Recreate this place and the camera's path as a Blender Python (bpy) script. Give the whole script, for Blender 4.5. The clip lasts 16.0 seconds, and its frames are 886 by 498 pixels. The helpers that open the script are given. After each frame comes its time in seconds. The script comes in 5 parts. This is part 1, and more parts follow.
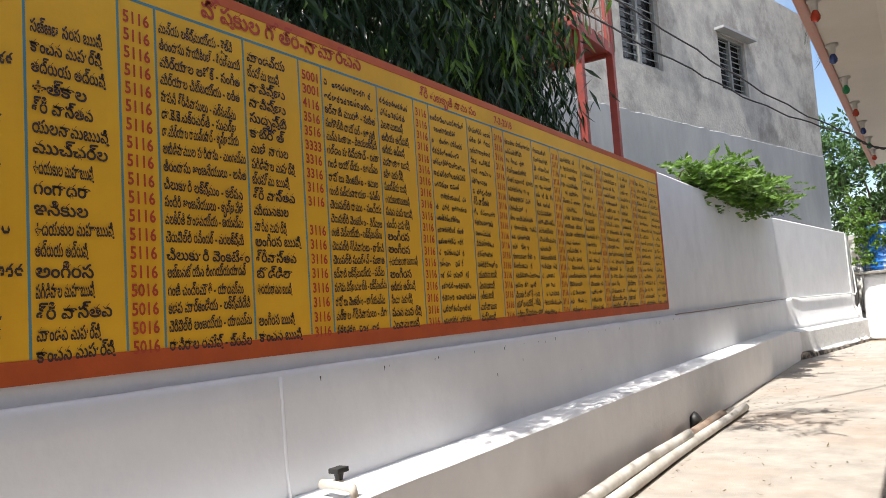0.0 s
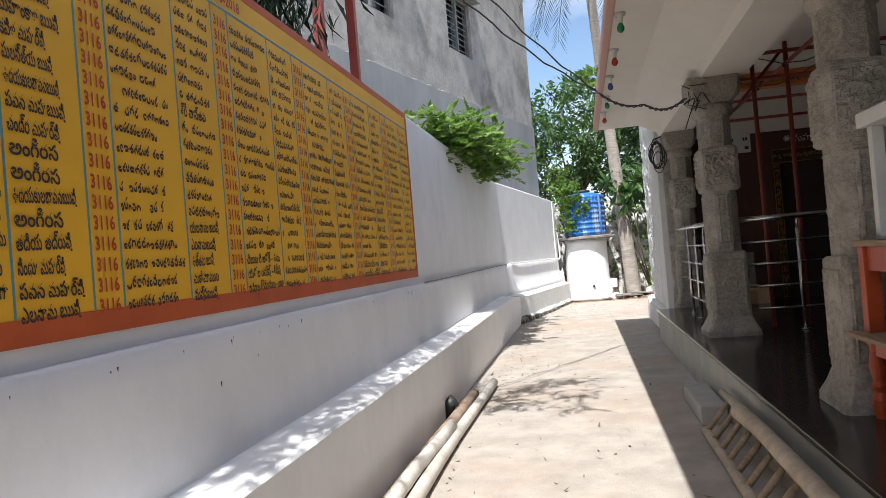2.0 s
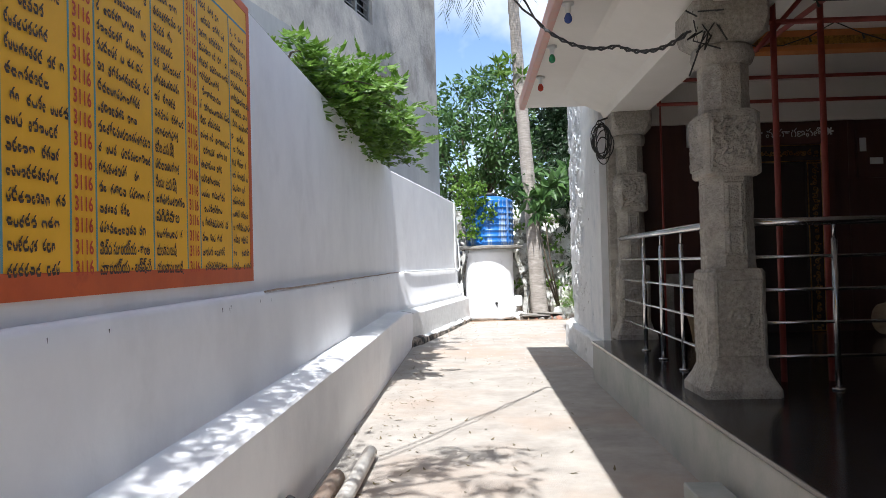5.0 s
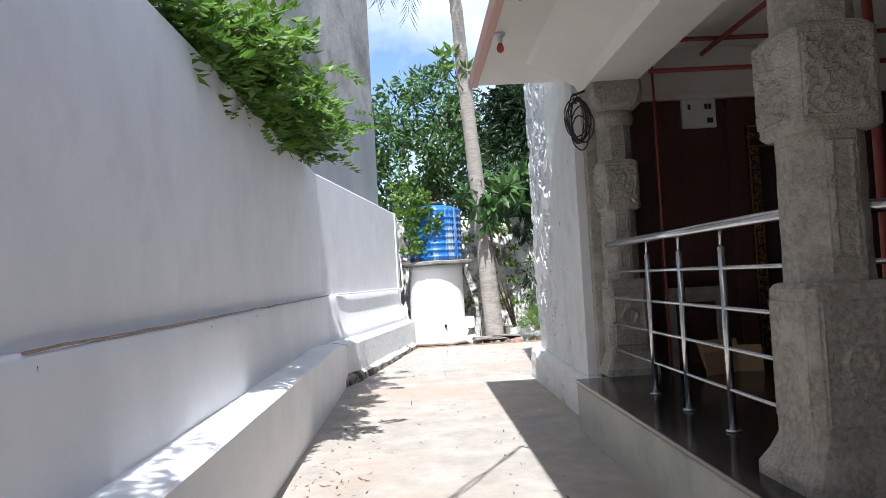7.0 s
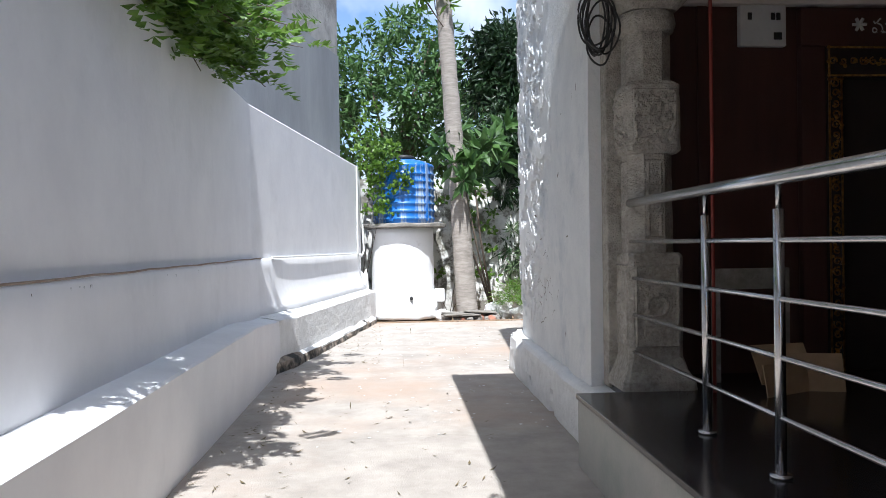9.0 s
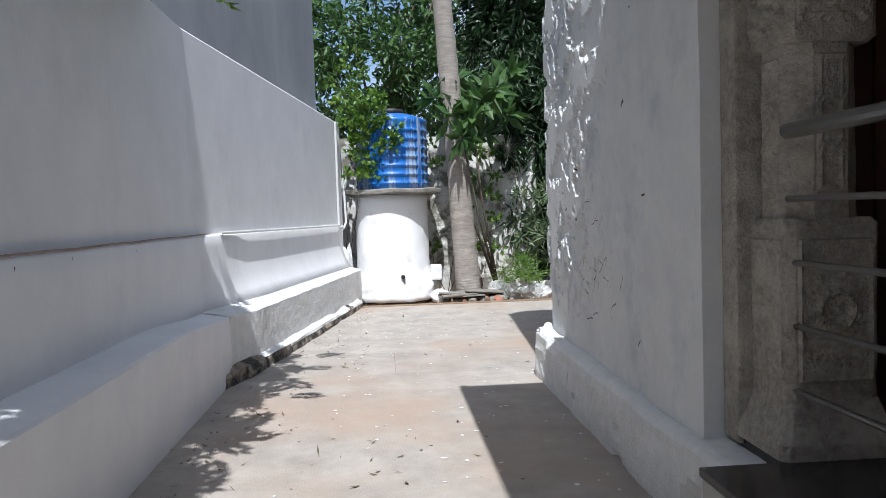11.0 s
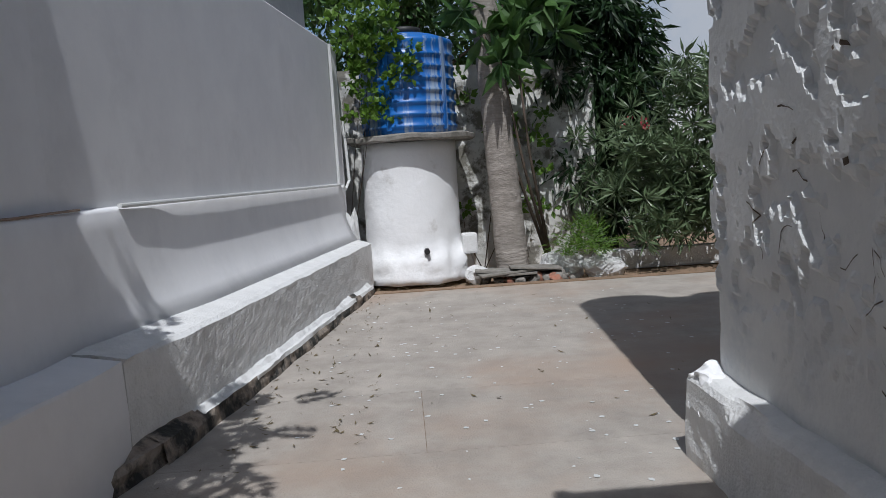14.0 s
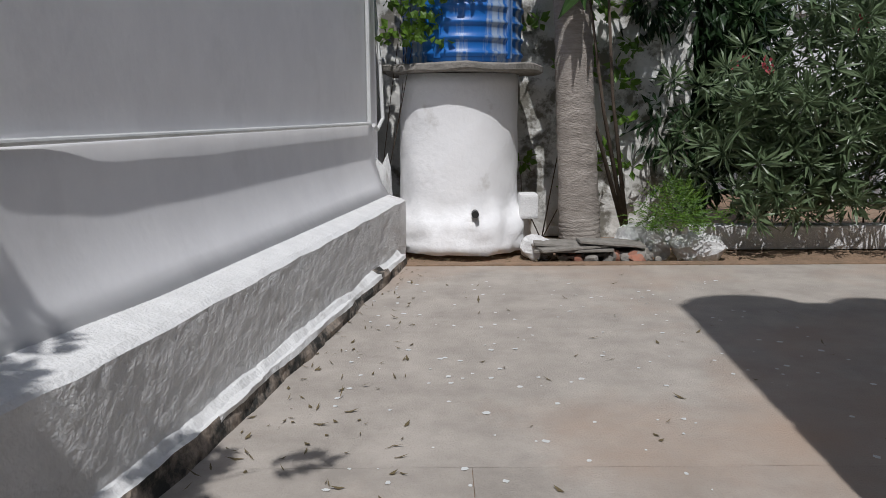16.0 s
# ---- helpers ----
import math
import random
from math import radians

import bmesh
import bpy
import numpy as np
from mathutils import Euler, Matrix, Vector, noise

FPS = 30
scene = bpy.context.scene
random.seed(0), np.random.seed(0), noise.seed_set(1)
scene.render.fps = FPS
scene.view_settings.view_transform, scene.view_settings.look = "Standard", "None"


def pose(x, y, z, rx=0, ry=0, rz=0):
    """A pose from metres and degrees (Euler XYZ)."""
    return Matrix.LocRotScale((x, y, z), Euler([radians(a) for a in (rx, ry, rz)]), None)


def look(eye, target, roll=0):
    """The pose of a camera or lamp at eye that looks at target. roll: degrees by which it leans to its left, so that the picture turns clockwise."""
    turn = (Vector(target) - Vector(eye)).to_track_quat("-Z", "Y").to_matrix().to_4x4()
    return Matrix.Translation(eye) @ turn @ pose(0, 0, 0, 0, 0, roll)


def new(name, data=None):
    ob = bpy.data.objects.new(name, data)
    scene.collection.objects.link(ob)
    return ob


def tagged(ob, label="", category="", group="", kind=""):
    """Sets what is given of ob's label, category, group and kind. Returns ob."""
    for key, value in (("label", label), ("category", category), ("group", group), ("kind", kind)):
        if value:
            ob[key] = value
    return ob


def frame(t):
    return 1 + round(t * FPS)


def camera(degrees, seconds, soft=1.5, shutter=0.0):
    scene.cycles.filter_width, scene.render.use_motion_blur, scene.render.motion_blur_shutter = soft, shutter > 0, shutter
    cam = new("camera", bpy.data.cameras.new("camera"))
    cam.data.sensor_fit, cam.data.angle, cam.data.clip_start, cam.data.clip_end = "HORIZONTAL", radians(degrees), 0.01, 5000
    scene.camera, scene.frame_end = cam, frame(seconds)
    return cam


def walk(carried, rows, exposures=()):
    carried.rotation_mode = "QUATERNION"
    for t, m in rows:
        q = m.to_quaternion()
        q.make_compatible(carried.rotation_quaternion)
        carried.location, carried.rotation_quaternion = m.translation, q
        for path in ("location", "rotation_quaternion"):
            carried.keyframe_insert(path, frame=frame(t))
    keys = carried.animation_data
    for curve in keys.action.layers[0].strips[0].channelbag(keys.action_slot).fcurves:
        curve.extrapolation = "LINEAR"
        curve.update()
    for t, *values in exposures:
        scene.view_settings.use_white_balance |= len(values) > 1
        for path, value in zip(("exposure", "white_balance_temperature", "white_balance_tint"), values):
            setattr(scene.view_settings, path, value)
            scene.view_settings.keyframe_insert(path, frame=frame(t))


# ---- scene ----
cam = camera(61.7, 16.0, soft=0.7)
METRES, EYE, TILT, LEAN, TURN = 16.1, 1.5, -0.84, 0.54, 32.8
ROWS = [
    (0.0, 0.0, 0.0, 0.0, 0.33, 5.68, 3.36),
    (0.5, -0.004, 0.0263, 0.0001, -2.39, 6.08, 4.12),
    (1.0, -0.0067, 0.0542, 0.0022, -12.73, 5.26, 2.6),
    (1.5, -0.0033, 0.0807, 0.003, -14.72, 4.9, 2.45),
    (2.0, 0.002, 0.11, 0.0024, -22.04, 1.72, 4.55),
    (2.5, 0.0108, 0.1383, 0.0011, -28.21, 1.95, 2.79),
    (3.0, 0.0234, 0.1664, 0.0008, -29.11, 0.2, 1.97),
    (5.5, 0.1037, 0.3079, 0.0012, -31.95, 2.19, 0.88),
    (6.0, 0.1226, 0.3371, 0.0019, -39.65, 1.25, 2.78),
    (6.5, 0.1385, 0.3624, 0.0038, -35.62, 1.95, 1.88),
    (7.0, 0.1577, 0.3904, 0.004, -34.78, 3.17, 3.26),
    (7.5, 0.1836, 0.418, 0.0044, -35.7, 1.45, 0.45),
    (8.0, 0.2003, 0.4408, 0.002, -34.19, 0.56, 2.26),
    (8.5, 0.2227, 0.4674, 0.0031, -40.56, 1.36, 2.25),
    (9.0, 0.242, 0.4923, 0.0042, -36.61, 0.58, 0.88),
    (11.5, 0.3302, 0.6246, 0.0055, -38.27, -3.68, 2.63),
    (12.0, 0.3446, 0.6498, 0.0058, -40.44, -6.67, 3.86),
    (12.5, 0.3634, 0.675, 0.0075, -37.33, -5.21, 2.3),
    (13.0, 0.3785, 0.7001, 0.0069, -39.95, -3.87, 4.04),
    (13.5, 0.4014, 0.7265, 0.0079, -41.36, -4.46, 3.01),
    (14.0, 0.4137, 0.7525, 0.0069, -36.07, -5.17, 3.44),
    (14.5, 0.4275, 0.7778, 0.008, -35.1, -7.77, 3.97),
    (15.0, 0.4423, 0.8031, 0.0082, -28.8, -7.38, 1.34),
    (15.5, 0.4584, 0.8209, 0.0113, -35.08, -5.12, 4.62),
    (16.0, 0.471, 0.8505, 0.009, -33.14, -9.59, 0.22),
]
EXPOSURES = [(0.0, 0.92, 6550, 10), (3.0, 0.78, 6200, 10), (5.5, 0.96, 6000, 10), (9.0, 0.88, 5850, 10), (11.5, 0.14, 5850, 10), (13.0, -0.3, 5850, 10), (14.5, -0.62, 5950, 11), (16.0, -0.6, 6100, 12)]
walk(cam, [(t, pose(0, 0, EYE, TILT, LEAN, TURN) @ pose(METRES * x, METRES * y, METRES * z, 90 + pitch, roll, yaw)) for t, x, y, z, yaw, pitch, roll in ROWS], EXPOSURES)

# ---- light ----
SUN = Vector((0.075, 1.0, -1.71)).normalized()
world = bpy.data.worlds.new("sky")
scene.world = world
world.use_nodes = True
wn = world.node_tree
sky = wn.nodes.new("ShaderNodeTexSky")
sky.sky_type, sky.sun_disc = "NISHITA", False
sky.sun_elevation, sky.sun_rotation = math.asin(-SUN.z), math.atan2(-SUN.x, -SUN.y)
sky.dust_density, sky.ozone_density = 1.5, 2.0
# clouds drift over the blue
tc = wn.nodes.new("ShaderNodeTexCoord")
cn = wn.nodes.new("ShaderNodeTexNoise")
cn.inputs["Scale"].default_value, cn.inputs["Detail"].default_value, cn.inputs["Roughness"].default_value = 3.2, 6, 0.55
cr = wn.nodes.new("ShaderNodeValToRGB")
cr.color_ramp.elements[0].position, cr.color_ramp.elements[1].position = 0.44, 0.62
cm = wn.nodes.new("ShaderNodeMix")
cm.data_type = "RGBA"
cm.inputs["B"].default_value = (5.6, 5.8, 6.1, 1)
wn.links.new(tc.outputs["Generated"], cn.inputs["Vector"])
wn.links.new(cn.outputs["Fac"], cr.inputs["Fac"])
wn.links.new(cr.outputs["Color"], cm.inputs["Factor"])
wn.links.new(sky.outputs["Color"], cm.inputs["A"])
wn.links.new(cm.outputs["Result"], wn.nodes["Background"].inputs["Color"])
wn.nodes["Background"].inputs["Strength"].default_value = 0.113
lamp = new("sun", bpy.data.lights.new("sun", "SUN"))
lamp.data.energy, lamp.data.angle, lamp.data.color = 4.5, radians(0.55), (1.0, 0.965, 0.91)
lamp.matrix_world = look((-2, -20, 34), Vector((-2, -20, 34)) + SUN)


# ---- materials ----
def mat(name, base, other=None, scale=6.0, rough=0.8, bump=0.2, fine=60.0, metal=0.0, spread=(0.35, 0.65), stain=None, stain_scale=0.9, stain_at=(0.55, 0.75), vary=0.0, stretch=(1, 1, 1), trans=0.0, bdist=0.01, spec=0.5):
    m = bpy.data.materials.new(name)
    m.use_nodes = True
    nt = m.node_tree
    N, K = nt.nodes, nt.links
    b = N["Principled BSDF"]
    co = N.new("ShaderNodeTexCoord")
    mp = N.new("ShaderNodeMapping")
    mp.inputs["Scale"].default_value = stretch
    K.new(co.outputs["Object"], mp.inputs["Vector"])
    n1 = N.new("ShaderNodeTexNoise")
    n1.inputs["Scale"].default_value, n1.inputs["Detail"].default_value, n1.inputs["Roughness"].default_value = scale, 8, 0.66
    K.new(mp.outputs["Vector"], n1.inputs["Vector"])
    r1 = N.new("ShaderNodeMapRange")
    r1.inputs["From Min"].default_value, r1.inputs["From Max"].default_value = spread
    K.new(n1.outputs["Fac"], r1.inputs["Value"])
    mx = N.new("ShaderNodeMix")
    mx.data_type = "RGBA"
    mx.inputs["A"].default_value = (*base, 1)
    mx.inputs["B"].default_value = (*(other or [c * 0.8 for c in base]), 1)
    K.new(r1.outputs["Result"], mx.inputs["Factor"])
    col = mx.outputs["Result"]
    if stain:
        n2 = N.new("ShaderNodeTexNoise")
        n2.inputs["Scale"].default_value, n2.inputs["Detail"].default_value, n2.inputs["Roughness"].default_value = stain_scale, 8, 0.65
        K.new(mp.outputs["Vector"], n2.inputs["Vector"])
        r2 = N.new("ShaderNodeMapRange")
        r2.inputs["From Min"].default_value, r2.inputs["From Max"].default_value = stain_at
        K.new(n2.outputs["Fac"], r2.inputs["Value"])
        m2 = N.new("ShaderNodeMix")
        m2.data_type = "RGBA"
        K.new(r2.outputs["Result"], m2.inputs["Factor"])
        K.new(col, m2.inputs["A"])
        m2.inputs["B"].default_value = (*stain, 1)
        col = m2.outputs["Result"]
    if vary:
        oi = N.new("ShaderNodeObjectInfo")
        rv = N.new("ShaderNodeMapRange")
        rv.inputs["To Min"].default_value, rv.inputs["To Max"].default_value = 1 - vary, 1 + vary
        K.new(oi.outputs["Random"], rv.inputs["Value"])
        hs = N.new("ShaderNodeHueSaturation")
        K.new(rv.outputs["Result"], hs.inputs["Value"])
        K.new(col, hs.inputs["Color"])
        col = hs.outputs["Color"]
    K.new(col, b.inputs["Base Color"])
    b.inputs["Roughness"].default_value, b.inputs["Metallic"].default_value = rough, metal
    b.inputs["Specular IOR Level"].default_value = spec
    if bump:
        n3 = N.new("ShaderNodeTexNoise")
        n3.inputs["Scale"].default_value, n3.inputs["Detail"].default_value = fine, 6
        K.new(mp.outputs["Vector"], n3.inputs["Vector"])
        bp = N.new("ShaderNodeBump")
        bp.inputs["Strength"].default_value, bp.inputs["Distance"].default_value = bump, bdist
        K.new(n3.outputs["Fac"], bp.inputs["Height"])
        K.new(bp.outputs["Normal"], b.inputs["Normal"])
    if trans:
        t = N.new("ShaderNodeBsdfTranslucent")
        K.new(col, t.inputs["Color"])
        ms = N.new("ShaderNodeMixShader")
        ms.inputs["Fac"].default_value = trans
        K.new(b.outputs["BSDF"], ms.inputs[1])
        K.new(t.outputs["BSDF"], ms.inputs[2])
        K.new(ms.outputs["Shader"], N["Material Output"].inputs["Surface"])
    return m


WHITEWASH = mat("whitewash", (0.83, 0.83, 0.84), (0.77, 0.77, 0.785), 2.2, 0.85, 0.22, 18, stain=(0.69, 0.69, 0.7), stain_scale=1.3, stain_at=(0.56, 0.8), stretch=(1, 1, 0.8))
LIMEWASH = mat("fresh_limewash", (0.9, 0.9, 0.9), (0.86, 0.86, 0.86), 3, 0.85, 0.7, 14, stain=(0.6, 0.58, 0.55), stain_scale=2.2, stain_at=(0.6, 0.75))
ROUGHWASH = mat("rough_whitewash", (0.78, 0.78, 0.77), (0.68, 0.68, 0.67), 9, 0.9, 0.5, 60, stain=(0.42, 0.4, 0.38), stain_scale=3.5, stain_at=(0.6, 0.8), bdist=0.02)
PIERWASH = mat("grey_white_limewash", (0.72, 0.725, 0.72), (0.63, 0.64, 0.645), 3.4, 0.9, 0.5, 30, stain=(0.5, 0.53, 0.56), stain_scale=1.4, stain_at=(0.52, 0.66), bdist=0.015)
PEELED = mat("peeled_whitewash", (0.74, 0.74, 0.71), (0.6, 0.59, 0.55), 4, 0.9, 0.6, 18, stain=(0.2, 0.19, 0.16), stain_scale=2.6, stain_at=(0.5, 0.58), bdist=0.02)
MOSSY = mat("mossy_kerb", (0.4, 0.34, 0.28), (0.24, 0.19, 0.15), 9, 0.95, 0.8, 25, stain=(0.04, 0.04, 0.036), stain_scale=6.0, stain_at=(0.4, 0.56), bdist=0.02)
CONCRETE = mat("concrete_floor", (0.425, 0.385, 0.34), (0.31, 0.28, 0.245), 3.0, 0.9, 0.5, 90, stain=(0.375, 0.285, 0.22), stain_scale=0.42, stain_at=(0.48, 0.7), vary=0.04)
EARTH = mat("earth", (0.3, 0.2, 0.13), (0.2, 0.14, 0.09), 4, 0.95, 0.7, 25, bdist=0.03)
CEMENT = mat("grey_cement_render", (0.45, 0.43, 0.4), (0.28, 0.275, 0.265), 1.6, 0.92, 0.6, 14, stain=(0.22, 0.2, 0.18), stain_scale=0.8, stain_at=(0.52, 0.72), bdist=0.02)
CEMENT_DARK = mat("raw_cement", (0.33, 0.34, 0.35), (0.26, 0.27, 0.28), 1.2, 0.92, 0.3, 20, stretch=(1, 1, 0.4))
PLATFORM = mat("cement_plinth", (0.42, 0.41, 0.38), (0.34, 0.35, 0.32), 2.5, 0.85, 0.3, 45, stain=(0.26, 0.3, 0.26), stain_scale=1.1, stain_at=(0.52, 0.72))
GRANITE_FLOOR = mat("black_granite", (0.02, 0.019, 0.02), (0.035, 0.03, 0.03), 40, 0.16, 0.02, 100)
STONE = mat("carved_stone", (0.43, 0.4, 0.35), (0.25, 0.23, 0.2), 34, 0.93, 1.0, 75, stain=(0.52, 0.49, 0.43), stain_scale=3.2, stain_at=(0.48, 0.7), bdist=0.015)
PLASTER = mat("cream_plaster", (0.76, 0.73, 0.68), (0.7, 0.67, 0.62), 1.2, 0.85, 0.15, 30)
PINK = mat("pink_paint", (0.62, 0.33, 0.28), (0.55, 0.38, 0.33), 8, 0.7, 0.2, 40)
MAROON = mat("maroon_panel", (0.085, 0.036, 0.029), (0.06, 0.026, 0.022), 2, 0.45, 0.1, 30, stretch=(4, 1, 0.5))
# near-black, for shade painted into the hall and for dark joinery
DARKNESS = mat("hall_shade_and_dark_paint", (0.02, 0.014, 0.012), (0.03, 0.02, 0.018), 3, 0.7, 0.1)
GOLD = mat("gilded_carving", (0.55, 0.3, 0.07), (0.16, 0.08, 0.025), 34, 0.3, 0.9, 30, metal=0.85, bdist=0.03)
RED_STEEL = mat("red_oxide_steel", (0.25, 0.036, 0.025), (0.19, 0.03, 0.022), 6, 0.55, 0.15, 50)
ORANGE_BEAM = mat("orange_beam_paint", (0.62, 0.22, 0.06), (0.5, 0.18, 0.055), 4, 0.55, 0.15)
TABLE_PAINT = mat("red_orange_enamel", (0.46, 0.075, 0.02), (0.38, 0.06, 0.02), 5, 0.4, 0.1, 40, stain=(0.2, 0.06, 0.03), stain_at=(0.66, 0.76), stain_scale=3)
STEEL = mat("stainless_steel", (0.62, 0.62, 0.63), (0.5, 0.5, 0.5), 20, 0.24, 0.03, 90, metal=1.0)
YELLOW = mat("ochre_yellow_paint", (0.86, 0.47, 0.016), (0.79, 0.42, 0.014), 2.2, 0.6, 0.1, 40, stain=(0.7, 0.36, 0.012), stain_scale=0.8, stain_at=(0.5, 0.75))
BORDER = mat("orange_red_border", (0.55, 0.1, 0.018), (0.46, 0.08, 0.016), 5, 0.6, 0.1, 40, stain=(0.3, 0.05, 0.02), stain_at=(0.6, 0.75), stain_scale=3)
BLUE_LINE = mat("blue_rule", (0.06, 0.25, 0.36), (0.1, 0.22, 0.25), 8, 0.6, 0.0)
INK = mat("black_lettering", (0.035, 0.022, 0.02), (0.05, 0.03, 0.025), 10, 0.6, 0.0)
RED_INK = mat("red_lettering", (0.5, 0.05, 0.02), (0.42, 0.05, 0.02), 10, 0.6, 0.0)
BLUE_PLASTIC = mat("blue_tank_plastic", (0.018, 0.15, 0.5), (0.014, 0.12, 0.42), 3, 0.35, 0.08, 40, stain=(0.3, 0.38, 0.5), stain_scale=1.5, stain_at=(0.54, 0.6), stretch=(2.2, 2.2, 0.2))
SLAB = mat("weathered_slab", (0.3, 0.28, 0.25), (0.18, 0.17, 0.15), 8, 0.95, 0.7, 30, bdist=0.02)
PVC = mat("white_pvc", (0.66, 0.63, 0.58), (0.5, 0.45, 0.39), 5, 0.45, 0.05, stain=(0.4, 0.3, 0.22), stain_at=(0.55, 0.75), stain_scale=3)
BLACK = mat("black_rubber", (0.018, 0.018, 0.018), (0.03, 0.03, 0.03), 10, 0.55, 0.1)
RUST_PIPE = mat("old_brown_pipe", (0.26, 0.17, 0.12), (0.36, 0.28, 0.22), 6, 0.7, 0.3)
WOOD = mat("old_timber", (0.4, 0.3, 0.2), (0.26, 0.19, 0.12), 6, 0.8, 0.4, 30, stretch=(6, 1, 6), vary=0.15)
BAMBOO = mat("weathered_bamboo", (0.46, 0.4, 0.31), (0.32, 0.26, 0.19), 7, 0.75, 0.3, 40, vary=0.15)
PAPER = mat("brown_cardboard", (0.45, 0.32, 0.2), (0.36, 0.25, 0.15), 5, 0.8, 0.1)
WHITE_PAINT = mat("white_gloss_paint", (0.7, 0.71, 0.7), (0.6, 0.61, 0.6), 5, 0.45, 0.1)
WINDOW_FRAME = mat("grey_window_frame", (0.2, 0.21, 0.21), (0.16, 0.165, 0.165), 8, 0.6, 0.1)
GLASS_DARK = mat("dark_window_glass", (0.012, 0.013, 0.015), (0.02, 0.02, 0.022), 3, 0.12, 0.0)
TRUNK = mat("palm_trunk", (0.4, 0.36, 0.32), (0.27, 0.24, 0.21), 6, 0.95, 0.7, 30, stretch=(1, 1, 5), bdist=0.02)
BARK = mat("bark", (0.13, 0.1, 0.075), (0.08, 0.06, 0.045), 9, 0.95, 0.8, 30)
LEAF_BRIGHT = mat("vine_leaf", (0.155, 0.27, 0.035), (0.075, 0.16, 0.022), 5, 0.45, 0.0, trans=0.35)
LEAF_MID = mat("tree_leaf", (0.085, 0.17, 0.04), (0.045, 0.105, 0.03), 3, 0.5, 0.0, trans=0.25)
LEAF_DARK = mat("dark_tree_leaf", (0.026, 0.06, 0.017), (0.016, 0.038, 0.013), 3, 0.42, 0.0, trans=0.2)
LEAF_OLEANDER = mat("oleander_leaf", (0.17, 0.23, 0.12), (0.09, 0.14, 0.065), 4, 0.35, 0.0, trans=0.15)
LEAF_DRY = mat("dry_leaf", (0.16, 0.12, 0.055), (0.1, 0.08, 0.04), 9, 0.8, 0.0)
PETAL = mat("pink_petal", (0.6, 0.1, 0.14), (0.5, 0.06, 0.08), 9, 0.6, 0.0, trans=0.3)
BRICK = mat("broken_brick", (0.34, 0.13, 0.08), (0.26, 0.16, 0.12), 10, 0.95, 0.5, 30, vary=0.2)
BULB_RED = mat("red_bulb_glass", (0.55, 0.06, 0.03), None, 5, 0.15, 0)
BULB_GREEN = mat("green_bulb_glass", (0.03, 0.3, 0.12), None, 5, 0.15, 0)
BULB_BLUE = mat("blue_bulb_glass", (0.05, 0.09, 0.3), None, 5, 0.15, 0)


# ---- mesh tools ----
def put(name, bm, m, parent=None, smooth=False):
    me = bpy.data.meshes.new(name)
    bmesh.ops.recalc_face_normals(bm, faces=bm.faces)
    if smooth:
        for f in bm.faces:
            f.smooth = True
    bm.to_mesh(me)
    bm.free()
    for one in (m if isinstance(m, (list, tuple)) else (m,)):
        me.materials.append(one)
    ob = new(name, me)
    ob.parent = parent
    return ob


def raw(name, verts, faces, m, parent=None):
    me = bpy.data.meshes.new(name)
    me.from_pydata([tuple(v) for v in verts], [], faces)
    me.materials.append(m)
    ob = new(name, me)
    ob.parent = parent
    return ob


def empty(name, at=(0, 0, 0)):
    ob = new(name)
    ob.location = at
    ob.empty_display_size = 0.1
    return ob


def box(bm, x0, x1, y0, y1, z0, z1, bevel=0.0):
    r = bmesh.ops.create_cube(bm, size=1, matrix=Matrix.Translation(((x0 + x1) / 2, (y0 + y1) / 2, (z0 + z1) / 2)) @ Matrix.Diagonal((x1 - x0, y1 - y0, z1 - z0, 1)))
    if bevel:
        es = {e for v in r["verts"] for e in v.link_edges}
        bmesh.ops.bevel(bm, geom=list(es), offset=bevel, segments=2, affect="EDGES", profile=0.6)
    return bm


def boxed(name, dims, m, parent=None, bevel=0.0):
    return put(name, box(bmesh.new(), *dims, bevel), m, parent)


def tube(bm, pts, radius, n=8, close=True):
    pts = [Vector(p) for p in pts]
    rads = radius if isinstance(radius, (list, tuple)) else [radius] * len(pts)
    rings = []
    for i, p in enumerate(pts):
        d = (pts[min(i + 1, len(pts) - 1)] - pts[max(i - 1, 0)]).normalized()
        u = d.cross(Vector((0, 0, 1)))
        if u.length < 0.05:
            u = d.cross(Vector((1, 0, 0)))
        u.normalize()
        w = d.cross(u)
        rings.append([bm.verts.new(p + rads[i] * (math.cos(2 * math.pi * k / n) * u + math.sin(2 * math.pi * k / n) * w)) for k in range(n)])
    for a, b in zip(rings, rings[1:]):
        for k in range(n):
            bm.faces.new((a[k], a[(k + 1) % n], b[(k + 1) % n], b[k]))
    if close:
        bm.faces.new(rings[0])
        bm.faces.new(rings[-1])
    return bm


def loft(bm, sections):
    """Rings of equal count, capped."""
    rings = [[bm.verts.new(p) for p in s] for s in sections]
    n = len(rings[0])
    for a, b in zip(rings, rings[1:]):
        for k in range(n):
            bm.faces.new((a[k], a[(k + 1) % n], b[(k + 1) % n], b[k]))
    bm.faces.new(rings[0])
    bm.faces.new(rings[-1])
    return bm


def ring(cx, cy, z, half, cut, jitter=0.0):
    """A square with cut corners (cut near 0.29 of the width makes an octagon)."""
    h, c = half, half - cut
    pts = [(c, -h), (h, -c), (h, c), (c, h), (-c, h), (-h, c), (-h, -c), (-c, -h)]
    return [(cx + x + random.uniform(-jitter, jitter), cy + y + random.uniform(-jitter, jitter), z) for x, y in pts]


def circle(cx, cy, z, r, n=32):
    return [(cx + r * math.cos(2 * math.pi * k / n), cy + r * math.sin(2 * math.pi * k / n), z) for k in range(n)]


